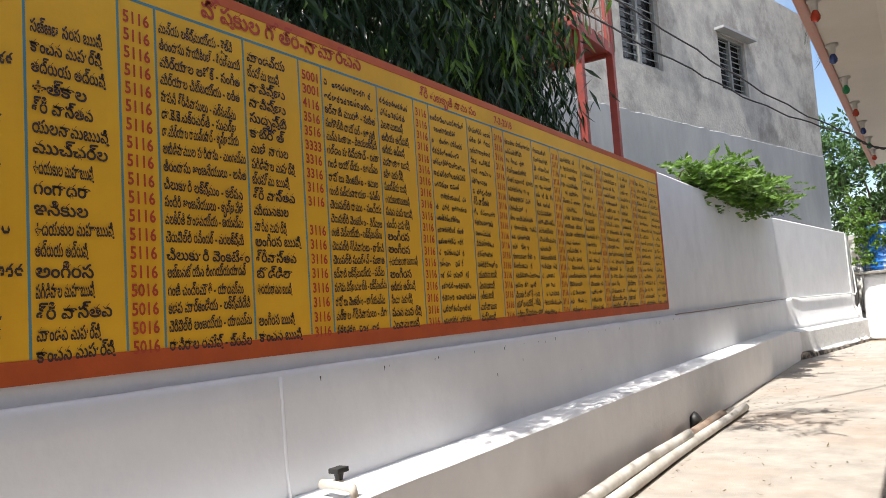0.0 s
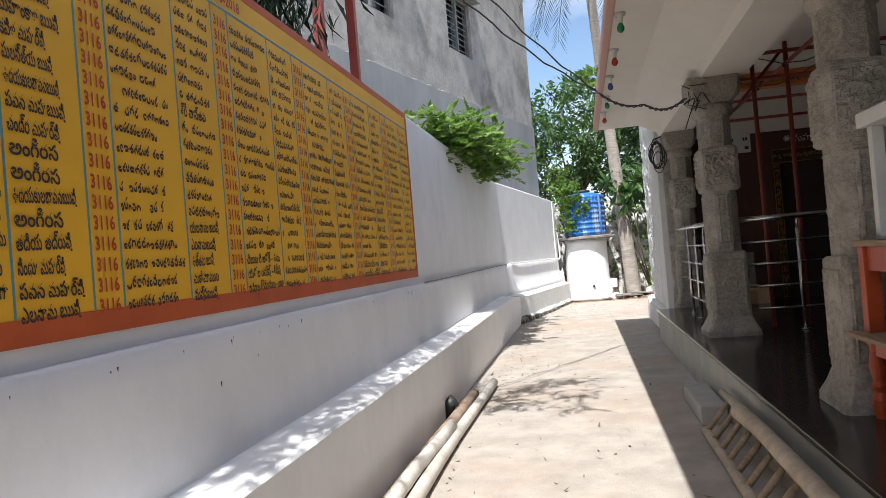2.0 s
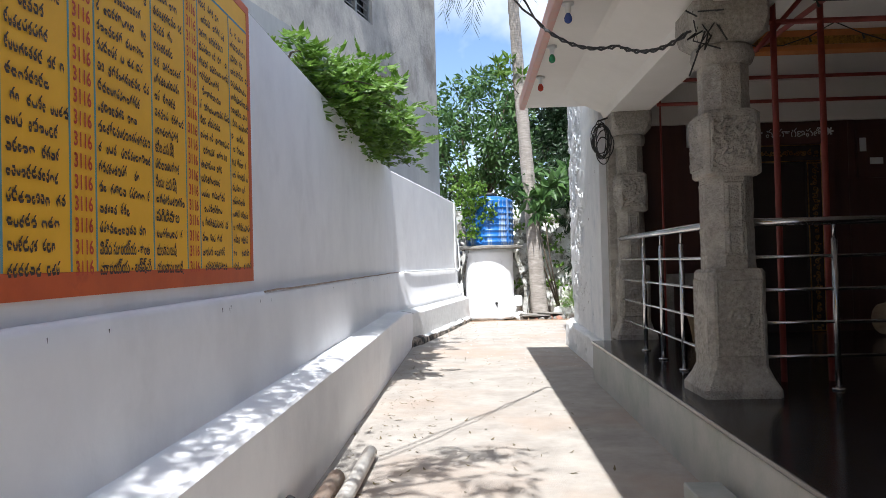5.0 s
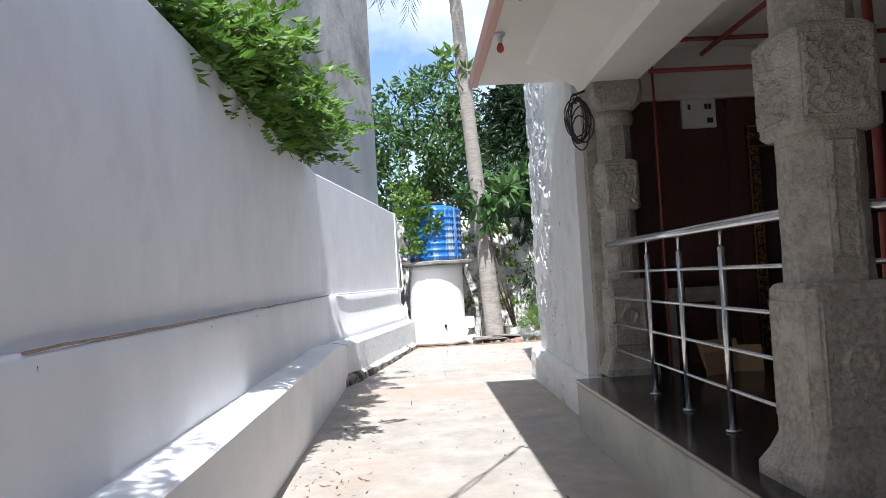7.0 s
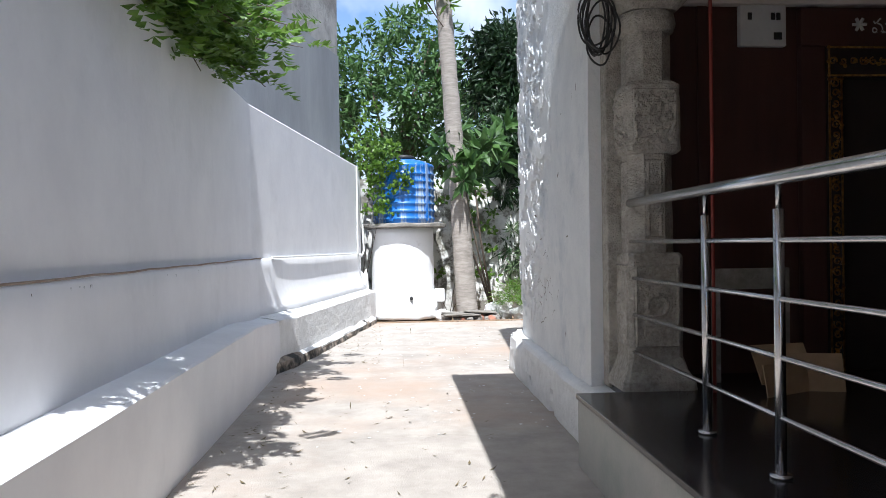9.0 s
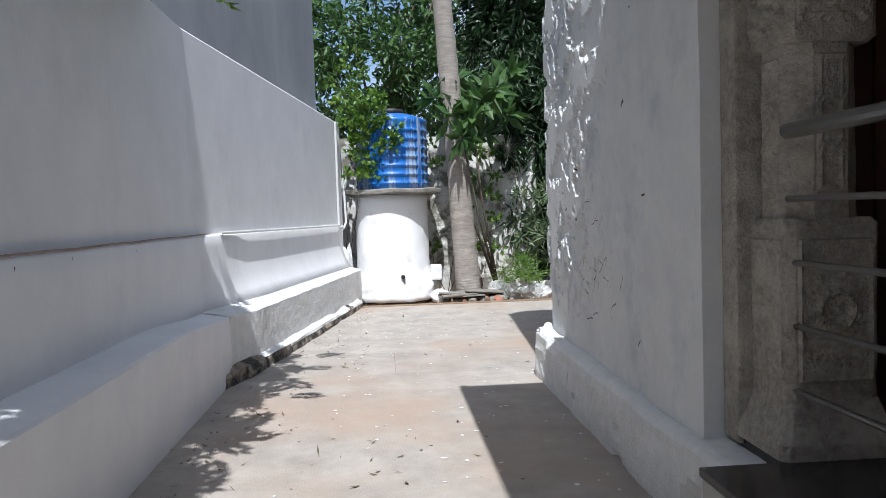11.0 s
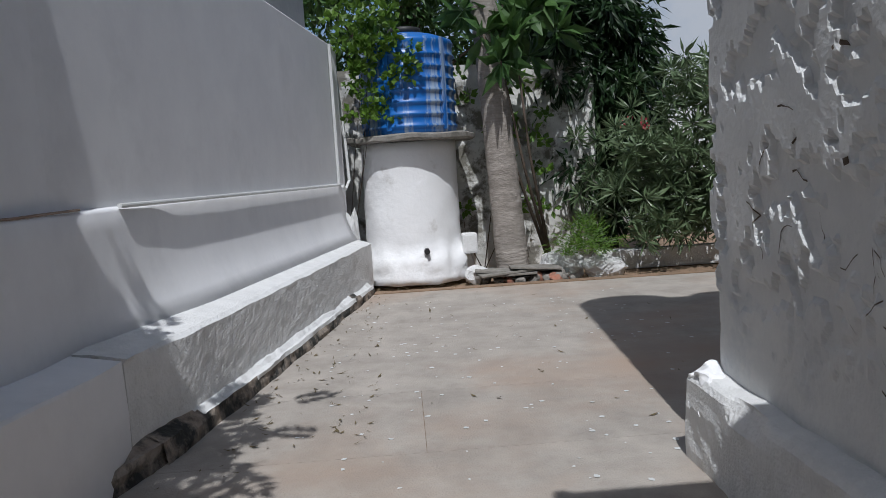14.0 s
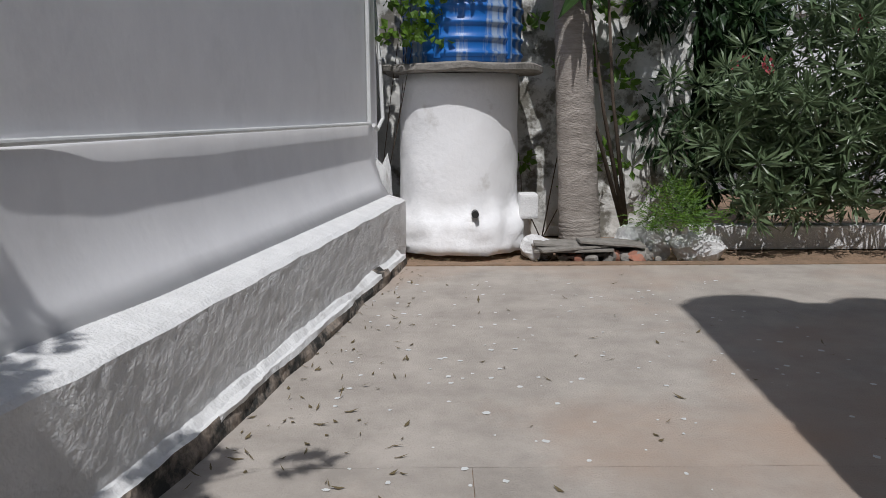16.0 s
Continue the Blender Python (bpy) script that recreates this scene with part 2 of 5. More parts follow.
def wander(bm, amount, scale=3.0, seed=0.0):
    for v in bm.verts:
        p = v.co * scale + Vector((seed, seed, seed))
        v.co += Vector((noise.noise(p), noise.noise(p + Vector((7, 3, 1))), noise.noise(p + Vector((2, 9, 5))))) * amount


def grid_prism(bm, path, profile):
    """A profile of (offset, height) carried along a plan path of (x, y, nx, ny)."""
    rows = [[bm.verts.new((x + nx * o, y + ny * o, z)) for o, z in (profile(i) if callable(profile) else profile)] for i, (x, y, nx, ny) in enumerate(path)]
    k = len(rows[0])
    for a, b in zip(rows, rows[1:]):
        for j in range(k):
            bm.faces.new((a[j], a[(j + 1) % k], b[(j + 1) % k], b[j]))
    bm.faces.new(rows[0])
    bm.faces.new(rows[-1])
    return bm


def leaves(name, blades, m, parent=None):
    """blades: (base, along, across, length, width): folded pointed blades in one mesh."""
    V, F = [], []
    for p, a, s, l, w in blades:
        n = a.cross(s)
        i = len(V)
        V += [p, p + a * l * 0.45 + s * w / 2 + n * w * 0.15, p + a * l - n * l * 0.12, p + a * l * 0.45 - s * w / 2 + n * w * 0.15, p + a * l * 0.5]
        F += [(i, i + 1, i + 4), (i + 1, i + 2, i + 4), (i + 2, i + 3, i + 4), (i + 3, i, i + 4)]
    return raw(name, V, F, m, parent)


def rand_dir(rng, up=0.0):
    v = Vector((rng.gauss(0, 1), rng.gauss(0, 1), rng.gauss(0, 1) + up))
    return v.normalized()


def side_of(a, rng):
    s = a.cross(rand_dir(rng))
    return s.normalized() if s.length > 1e-4 else a.orthogonal().normalized()


def clump(rng, centre, radius, count, length, width, droop=0.0, flat=1.0):
    out = []
    for _ in range(count):
        d = rand_dir(rng)
        p = Vector(centre) + Vector((d.x, d.y, d.z * flat)) * radius * rng.uniform(0.45, 1.0)
        a = (d + rand_dir(rng) * 0.8 - Vector((0, 0, droop))).normalized()
        out.append((p, a, side_of(a, rng), length * rng.uniform(0.7, 1.25), width * rng.uniform(0.7, 1.2)))
    return out


def sprig(rng, base, along, length, leaflets, llen, lwid):
    """A feathered leaf: pairs of leaflets along a bending stalk."""
    out = []
    side = along.cross(Vector((0, 0, 1)))
    side = side.normalized() if side.length > 1e-3 else Vector((1, 0, 0))
    for i in range(leaflets):
        t = (i + 1) / leaflets
        p = base + along * length * t - Vector((0, 0, 0.25 * length * t * t))
        for s in (-1, 1):
            a = (side * s + along * 0.55 + Vector((0, 0, rng.uniform(-0.35, 0.1)))).normalized()
            w = a.cross(Vector((0.35, -0.45, 0.8)) + rand_dir(rng) * 0.6).normalized()
            out.append((p, a, w, llen * (1.1 - 0.5 * abs(t - 0.45)) * rng.uniform(0.85, 1.1), lwid))
    a = (along - Vector((0, 0, 0.4))).normalized()
    out.append((base + along * length - Vector((0, 0, 0.25 * length)), a, side, llen, lwid))
    return out


# ---- ground and floor ----
tagged(raw("ground", [(-300, -300, -0.06), (300, -300, -0.06), (300, 300, -0.06), (-300, 300, -0.06)], [(0, 1, 2, 3)], EARTH), "bare reddish earth all round the yard", "ground", kind="structure")
floor = tagged(boxed("floor", (-2.75, 8.0, -8, 22.12, -0.055, -0.012), EARTH), "concrete yard floor with fine joints", "floor", kind="structure")
for ya, yb in ((-8, -3.5), (-3.5, 1), (1, 5.6), (5.6, 10.2), (10.2, 14.2), (14.2, 17.29), (17.29, 18.31), (18.31, 22.12)):
    for xa, xb in (((-2.75, -0.92), (-0.92, 8.0)) if 17.2 < ya < 18 else ((-2.75, 8.0),)):
        boxed("slab", (xa + 0.0015, xb - 0.0015, ya + 0.0015, yb - 0.0015, -0.0125, 0.0), CONCRETE, floor)
bm = bmesh.new()
box(bm, -1.6, 8, 22.125, 22.24, -0.05, 0.015, 0.01)
bmesh.ops.subdivide_edges(bm, edges=bm.edges, cuts=5, use_grid_fill=True)
wander(bm, 0.02, 3)
tagged(put("floor_edge", bm, EARTH), "low earthy lip at the end of the concrete", "edge", kind="structure")

# ---- boundary wall on one side of the yard ----
BEND = 17.45
def wall_x(y):
    return -2.65 + max(0.0, y - BEND) * 0.187

def plan(y):
    s = 0.187 if y > BEND else 0.0
    k = math.hypot(1, s)
    return (wall_x(y), y, 1 / k, -s / k)

def top_z(y):
    return 3.06 if y < BEND else 3.06 - (y - BEND) * 0.034

ys = [-8 + i * 0.5 for i in range(51)] + [BEND, 17.6] + [18 + i * 0.4 for i in range(12)] + [22.62]
ys = sorted(set(ys))
path = [plan(y) for y in ys]
bm = bmesh.new()
grid_prism(bm, path, lambda i: [(-0.24, 0.0), (0.0, 0.0), (0.0, top_z(ys[i]) - 0.02), (-0.02, top_z(ys[i])), (-0.24, top_z(ys[i]))])
wall_w = tagged(put("wall_west", bm, WHITEWASH), "whitewashed boundary wall with a projecting lower band", "wall", kind="structure")
bm = bmesh.new()
fine = sorted(set([-8 + i * 0.16 for i in range(int((22.6 + 8) / 0.16))] + [BEND, 22.6]))
def band(i):
    y = fine[i]
    j = 0.012 * noise.noise(Vector((0, y * 1.3, 0))) + 0.006 * noise.noise(Vector((3, y * 6, 0)))
    k = min(1.0, max(0.0, (y - BEND) / 1.2))
    j *= 0.35 - 0.2 * k
    return [(0.003, 0.5), (0.09 + 0.1 * k + j, 0.58), (0.084 + 0.03 * k + j, 0.7), (0.076 - 0.025 * k + j, 0.9), (0.068 - 0.034 * k + j, 1.15), (0.062 - 0.032 * k + j, 1.245 + j), (0.05 - 0.03 * k, 1.262 + j), (0.003, 1.272 + j)]
grid_prism(bm, [plan(y) for y in fine], band)
put("band", bm, WHITEWASH, wall_w, smooth=True)
# the low ledge, smooth as far as the bend and rough beyond it
bm = bmesh.new()
near = [y for y in fine if y <= 17.3]
def ledge(i):
    j = 0.01 * noise.noise(Vector((5, near[i] * 1.1, 2))) + 0.004 * noise.noise(Vector((5, near[i] * 7, 2)))
    d = min(1.0, max(0.0, (near[i] - 15.7) / 1.55))
    d = 0.097 * d * d * (3 - 2 * d)
    return [(0.003, -0.01), (0.325, -0.01), (0.335 + j, 0.3), (0.34 + j - d * 0.15, 0.645 + j - d), (0.325 + j, 0.66 + j - d), (0.07, 0.69 - d * 0.85), (0.003, 0.695 - d * 0.85)]
grid_prism(bm, [plan(y) for y in near], ledge)
tagged(put("ledge_smooth", bm, WHITEWASH, wall_w), "smooth whitewashed ledge")
bm = bmesh.new()
far = [17.305 + i * 0.025 for i in range(212)]
hs = [-0.01] + [0.03 * k for k in range(1, 18)] + [0.53, 0.545]
def ledge2(i):
    y = far[i]
    w = (0.325 - 0.045 * min(1, max(0, y - 18) / 4))
    r = [(0.003, -0.01)]
    for z in hs:
        j = 0.006 * noise.noise(Vector((1, y * 3.3, z * 4.1))) + 0.004 * noise.noise(Vector((1, y * 11.3, z * 13.7))) + 0.003 * noise.noise(Vector((7, y * 27, z * 31)))
        r.append((w + 0.06 * min(1, (y - 17.3) / 0.6) + j * min(1, (y - 17.3) / 0.3) - 0.02 * max(0, z - 0.45), z + (0.012 * noise.noise(Vector((4, y * 3, 0))) if z > 0.5 else 0)))
    j = 0.012 * noise.noise(Vector((4, y * 3, 0)))
    return r + [(w + 0.02, 0.565 + j), (0.17, 0.6), (0.003, 0.61)]
grid_prism(bm, [plan(y) for y in far], ledge2)
tagged(put("ledge_rough", bm, ROUGHWASH, wall_w), "rough lumpy whitewashed ledge")
bm = bmesh.new()
ke = [17.0 + i * 0.03 for i in range(176)]
def kerb(i):
    """Crumbled crust: an uneven top and a ragged face."""
    y = ke[i]
    w = 0.35 - 0.045 * min(1, max(0, y - 18) / 4)
    w -= 0.14 * max(0.0, 1 - (y - 17.0) / 0.5)
    big = noise.noise(Vector((2, y * 1.7, 1))) * 0.03
    def n(k, f, g):
        u = y + 0.3 * noise.noise(Vector((k * 0.37, y * 1.3, 7.7)))
        return noise.noise(Vector((k * 0.53, u * f * 0.43, 1.3))) * g + noise.noise(Vector((k * 0.71, u * f + 3.3, 4.6))) * g * 0.6 + noise.noise(Vector((k * 1.37, u * f * 2.7, 9.4))) * g * 0.4
    top = 0.115 + big + 0.02 * max(0.0, 1 - (y - 17.0) / 1.6)
    pts = [(w - 0.1, -0.01)]
    for k, z in enumerate((-0.01, 0.035, 0.07, 0.1)):
        pts.append((w + 0.12 + big - 0.2 * z + n(k, 6, 0.018), z * (top / 0.115)))
    for k, o in enumerate((0.075, 0.045, 0.015)):
        pts.append((w + o + n(k + 6, 5, 0.01), top - 0.016 * (k == 0) + 0.012 * k + n(k + 9, 7, 0.016)))
    return pts + [(w - 0.1, top + 0.04)]
grid_prism(bm, [plan(y) for y in ke], kerb)
for n_f, f in enumerate(bm.faces):
    c = f.calc_center_median()
    if (4 if c.y < 18.6 else 3) <= n_f % 9 <= 7 and noise.noise(c * 1.7) > 0.3 - 0.75 * min(1.0, max(0.0, (c.y - 17.3) / 1.2)):
        f.material_index = 1
tagged(put("kerb", bm, [MOSSY, ROUGHWASH], wall_w), "crumbled kerb black with moss under old whitewash")
# end return of the wall behind the tank
bm = bmesh.new()
xe, ye = wall_x(22.62), 22.62
loft(bm, [[(xe - 0.3, ye - 0.0, z), (xe, ye + 0.003, z), (xe + 0.05, ye + 0.12, z), (xe + 0.04, ye + 0.35, z), (xe - 0.25, ye + 1.6, z), (xe - 0.5, ye + 1.6, z)] for z in (0.0, 1.2, 2.87)])
put("wall_end", bm, WHITEWASH, wall_w)

# white conduit along the bend
bm = bmesh.new()
def on_wall(y, off, z):
    x, y2, nx, ny = plan(y)
    return (x + nx * off, y2 + ny * off, z)
tube(bm, [on_wall(17.95 + i * 0.5, 0.055, 1.274 - 0.002 * i) for i in range(10)], 0.014, 10)
tube(bm, [on_wall(22.5, 0.03, z) for z in (1.24, 1.8, 2.4, 2.86)], 0.02, 8)
tube(bm, [on_wall(22.5, 0.07, 1.24), (-1.62, 22.7, 1.2), (-1.58, 22.85, 1.3), (-1.6, 22.9, 1.8), (-1.66, 23.0, 2.5)], 0.018, 8)
tagged(put("conduit", bm, WHITE_PAINT), "white plastic conduit clipped along the wall", "pipe")

# dark cable along the lip of the band, and drip marks under it
bm = bmesh.new()
tube(bm, [on_wall(9.2 + i * 0.3, 0.05, 1.272 + 0.012 * noise.noise(Vector((i * 0.7, 4, 4)))) for i in range(29)], 0.007, 6)
tagged(put("lip_cable", bm, RUST_PIPE), "thin brown cable lying along the wall's lip", "cable")
bm = bmesh.new()
dr = random.Random(17)
for i in range(44):
    y, z, h, w = dr.uniform(-1, 17), 1.235 - dr.random() * 0.02, dr.uniform(0.006, 0.028), dr.uniform(0.002, 0.007)
    if dr.random() < 0.15:
        z = dr.uniform(0.85, 1.2)
    bm.faces.new([bm.verts.new((-2.65 + 0.0865 + (1.24 - q[1]) * 0.012, y + q[0], q[1])) for q in ((-w, z), (w, z), (w * 0.4, z - h), (-w * 0.3, z - h * 0.8))])
tagged(put("drip_marks", bm, BLACK), "small dark drips and chips on the whitewash", "stains", kind="stuff")

# ---- painted board on the wall ----
BY0, BY1, BZ0, BZ1 = -6.6, 9.1, 1.345, 3.045
board = tagged(empty("name_board", (-2.64, 1.2, BZ0)), "ochre yellow painted board of names with red-orange border", "sign")
def under(ob):
    ob.parent = board
    ob.matrix_parent_inverse = Matrix.Translation(board.location).inverted()
    return ob
under(boxed("panel", (-2.655, -2.644, BY0 + 0.05, BY1 - 0.055, BZ0 + 0.085, BZ1 - 0.04), YELLOW))
bm = bmesh.new()
box(bm, -2.655, -2.641, BY0, BY1, BZ0, BZ0 + 0.085, 0.002)
box(bm, -2.655, -2.641, BY0, BY1, BZ1 - 0.04, BZ1 + 0.012, 0.002)
box(bm, -2.655, -2.641, BY0, BY0 + 0.05, BZ0 + 0.085, BZ1 - 0.04)
box(bm, -2.655, -2.641, BY1 - 0.055, BY1, BZ0 + 0.085, BZ1 - 0.04)
under(put("border", bm, BORDER))
SET0, PERIOD, TOPZ, PITCH, ROWSN = 1.78, 1.043, 2.845, 0.0755, 19
bm = bmesh.new()
for k in range(-8, 8):
    y0 = SET0 + PERIOD * k
    for dy in (0.0, 0.175, 0.665):
        if BY0 + 0.1 < y0 + dy < BY1 - 0.1:
            box(bm, -2.645, -2.6425, y0 + dy - 0.005, y0 + dy + 0.005, BZ0 + 0.086, TOPZ + 0.03)
box(bm, -2.645, -2.6422, BY0 + 0.05, BY1 - 0.06, TOPZ + 0.03, TOPZ + 0.042)
under(put("rule", bm, BLUE_LINE))

def lettering(name, items, m):
    """items: (text, y, z, size, most width): flat painted letters on the board, in one mesh."""
    V, F = [], []
    for text, y, z, size, most in items:
        cu = bpy.data.curves.new("letters", "FONT")
        cu.body, cu.size, cu.resolution_u, cu.offset = text, size, 2, size * 0.022
        ob = new("letters", cu)
        bpy.context.view_layer.update()
        me = ob.evaluated_get(bpy.context.evaluated_depsgraph_get()).to_mesh()
        co = [v.co.copy() for v in me.vertices]
        if co:
            wide = max(c.x for c in co)
            f = min(1.0, most / max(wide, 1e-3))
            tilt = random.uniform(-0.015, 0.02)
            i = len(V)
            V += [(-2.6405, y + c.x * f, z + c.y + c.x * tilt) for c in co]
            F += [tuple(i + q for q in p.vertices) for p in me.polygons]
        bpy.data.objects.remove(ob)
        bpy.data.curves.remove(cu)
    return tagged(under(raw(name, V, F, m)), kind="stuff")

NAMES1 = "మన్య లక్ష్మయ్య - శైల్వి|తిరందాసు సాయికిరణ్ - శిరణ్మయి|మిర్యాల అశోక్ - సంగీత|మిర్యాల చిట్టయ్య - లలిత|పాపని శ్రీనివాసులు - నర్సమ్మ|డా.కె.కె.చక్రవర్తి - సువర్ణ|డా.మిర్యాల రామప్రసాద్ - కృష్ణయ్య|అబిడిపాముల హరిదాసు - మంగమ్మ|తిరందాసు ఆంజనేయులు - అనిత|చిలుకూరి లక్ష్మం - కల్పన|పందిరి ఆంజనేయులు - కృష్ణవేణి|వలకీర్తి పాండవయ్య - జయమ్మ|చెరుపెల్లి రవీందర్ - వరలక్ష్మి|చిలుకూరి వెంకటేశం|అబ్బనబోయిన లింగయ్యయాదవ్|గంజి చంద్రమౌళి - యాదమ్మ|కడప మార్కండేయ - లక్ష్మిదేవి|చెరిపెల్లి అంజయ్య - యాదమ్మ|రావిరాల రమేష్ - ప్రవీల".split("|")
GOTRA1 = "మాండవ్య|బ్రహ్మ ఋషి|నావిష్ణు|నావిష్ణు|సుదృష్టి|కాట్రోత్|మణి నాగుల|పగిడిపాల మహర్షి|బ్రహ్మ ఋషి|శ్రీ వాస్తవ|మిదునకుల|మారీచ మహర్షి|అంగీరస ఋషి|శ్రీవాస్తవ|బొడ్డిలా|ఉదయభావన ఋషి||అంగీరస ఋషి|కాంచన ఋషి".split("|")
GOTRA0 = "||సజ్జణ సరస ఋషి|కాంచన మహర్షి|తద్రుయ తద్రుషి|ఉత్కాల|శ్రీ వాస్తవ|యలనామఋషి|ముచ్ఛర్ల|ఉదయకుల మహాఋషి|గంగాధరా|ఇనికుల|ఉదయకుల మహాఋషి|తద్రుయ తద్రుషి|అంగీరస|పగిడిపాల మహాఋషి|శ్రీ వాస్తవ|మాండవ మహర్షి|కాంచన మహర్షి".split("|")
NAMES2 = "||కర్నాటి మురళి - సబిత|సంగిశెట్టి దామోదర్ - కళావతి|మన్న ఓంకారం - విజయలక్ష్మి|గడ్డం హరిప్రసాద్ - రమా|గండి అయోధ్య - కళమ్మ|రాపోలు వెంకటేశం - కమల|గుంటి సత్యనారాయణ - పవిత్ర|చెరుపల్లి రాము - సంధ్య|చెరుపల్లి వెంకటేశం - నిర్మల|గంజి చెన్నయ్య - లక్ష్మమ్మ|చెరుపల్లి శ్రీనివాసులు - భార్గవి|చెరుపల్లి సుదర్శన్ - సుజాత|కర్నాటి లక్ష్మయ్య - పద్మ|సంగెపు విష్ణుమూర్తి - లక్ష్మమ్మ|రాపోలు వెంకటేశం - భాగ్యమ్మ|వర్కాల శ్రీనివాసులు - విగా".split("|")
GOTRA2 = "||ఎలనామఋషి|తదియ తద్రుషి|తదియ తద్రుషి|మహాంకాళ ఋషి|కపిళ మహర్షి|పులస్త్య ఋషి|ఉదయకులభావనఋషి|పవన మహఋషి|చంద్ర మహర్షి|అంగీరస|అంగీరస|ఉదయకులభావనఋషి|అంగీరస|తదియ తద్రుషి|సింధూ మహర్షి|పవన మహర్షి|ఎలనామ ఋషి".split("|")
GOTRA3 = "|||||||శ్రీ వాస్తవ|||||||యలనామ ఋషి|ఎలనామఋషి|ఉత్తమ ఋషి|మణిమాముల|పుష్పఋషి".split("|")
NAMES4 = "||||||||||||||||చిలుకూరి అశోక్ - ఉమ|యశోల రమేష్ - శిరీష|రావిరాల శ్రీనివాసులు - చరణ".split("|")
NAMES6 = "|||||||||||||||||పెద్ద సూరయ్య - శాంత|మారయ్య - లక్ష్మి".split("|")
GOTRA6 = "|||||||||||కపిల మహర్షి||సింధూ మహర్షి||పగిడిపాల||యలనామ ఋషి|యలనామ ఋషి".split("|")
TEXTS = {(0, 1): GOTRA0, (1, 0): NAMES1, (1, 1): GOTRA1, (2, 0): NAMES2, (2, 1): GOTRA2, (3, 1): GOTRA3, (4, 0): NAMES4, (6, 0): NAMES6, (6, 1): GOTRA6}
NUM = {1: ["5116"] * 15 + ["5016"] * 4, 2: ["5001", "3001", "4116", "3516", "3516", "3333", "3316", "3316", "3116", "3116", ""] + ["3116"] * 8}
black, red, bars = [], [], []
rng = random.Random(5)
for k in range(-2, 8):
    y0 = SET0 + PERIOD * (k - 1)
    for r in range(ROWSN):
        z = TOPZ - 0.068 - r * PITCH
        text = NUM.get(k, ["3116"] * 19)[r] if k > 0 else ""
        if text:
            red.append((text, y0 + 0.02, z, 0.072, 0.125))
        for part, (a, w) in enumerate(((0.19, 0.45), (0.685, 0.33))):
            line = TEXTS.get((k, part), [])
            line = line[r] if r < len(line) else ""
            if line:
                black.append((line, y0 + a, z, 0.07 if part else 0.066, w * (rng.uniform(0.6, 0.95) if part else rng.uniform(0.9, 1.02))))
            elif not (k == 1 and r == 16) and not (k == 0 and r < 2):
                bars.append((y0 + a, z, w * rng.uniform(0.6, 1.0)))
lettering("lettering", black, INK)
lettering("numeral", red, RED_INK)
lettering("heading", [("పోషకుల గోత్ర-నామార్చన", 2.2, TOPZ + 0.075, 0.115, 1.15), ("శ్రీ శుభకృతి నామ సం", 3.95, TOPZ + 0.07, 0.085, 0.8), ("7-3-2018", 4.95, TOPZ + 0.07, 0.08, 0.45)], RED_INK)
# unreadable lines: short strokes of letter size
bm = bmesh.new()
for y, z, w in bars:
    p = y
    while p < y + w:
        l = rng.uniform(0.018, 0.034)
        if rng.random() > 0.12:
            h = rng.uniform(0.022, 0.034)
            zz = z + rng.uniform(0.0, 0.008)
            w1 = 0.0095
            # an open loop of brush width with a tail
            out = [(0, h * 0.5), (l * 0.2, h), (l * 0.8, h), (l, h * 0.5), (l * 0.85, 0), (l * 0.3, -0.002)]
            inn = [(w1, h * 0.5), (l * 0.28, h - w1), (l * 0.72, h - w1), (l - w1, h * 0.5), (l * 0.78, w1), (l * 0.35, w1)]
            o_ = [bm.verts.new((-2.6405, p + a, zz + b)) for a, b in out]
            i_ = [bm.verts.new((-2.6405, p + a, zz + b)) for a, b in inn]
            skip = rng.randrange(6)
            for k_ in range(6):
                if k_ != skip:
                    bm.faces.new((o_[k_], o_[(k_ + 1) % 6], i_[(k_ + 1) % 6], i_[k_]))
            if rng.random() < 0.5:
                q = [bm.verts.new((-2.6405, p + l * 0.4 + a, zz + b)) for a, b in ((0, h), (0.007, h), (0.018, h + 0.014), (0.01, h + 0.014))]
                bm.faces.new(q)
        p += l + 0.002
tagged(under(put("stroke", bm, INK)), kind="stuff")

# ---- platform and hall on the other side ----
HALL_END = 13.95
tagged(boxed("platform", (0.13, 8.0, -8, 13.4, -0.01, 0.42), PLATFORM, None, 0.012), "grey cement plinth of the pillared hall", "platform", kind="structure")
fl = tagged(boxed("floor_hall", (0.12, 8.0, -8, 13.4, 0.421, 0.455), GRANITE_FLOOR, None, 0.006), "polished black granite hall floor", "floor", kind="structure")
boxed("slab", (0.45, 8.0, 13.402, 13.94, -0.01, 0.455), GRANITE_FLOOR, fl)
hall = tagged(boxed("wall_north", (0.62, 8.0, HALL_END, 14.2, 0.4, 3.55), MAROON), "dark maroon panelled end wall of the hall", "wall", kind="structure")
for x in (1.16, 1.98, 3.45, 4.3, 5.2):
    boxed("batten", (x, x + 0.07, HALL_END - 0.025, HALL_END - 0.003, 0.46, 3.3), MAROON, hall, 0.004)
boxed("frieze", (0.62, 8.0, 13.9, 13.947, 3.14, 3.598), PLASTER, hall, 0.006)
boxed("frieze_ledge", (0.62, 8.0, 13.87, 13.947, 3.08, 3.138), PLASTER, hall, 0.006)
# far and end walls are coloured near-black to stand for the hall's shade
tagged(boxed("wall_east", (8.0, 8.25, -8, 17, 0, 3.6), DARKNESS), "far wall of the hall, shade put into its colour", "wall", kind="structure")
tagged(boxed("wall_south", (0.9, 8.0, -8.25, -8.0, 0, 3.6), DARKNESS), "end wall of the hall, shade put into its colour", "wall", kind="structure")
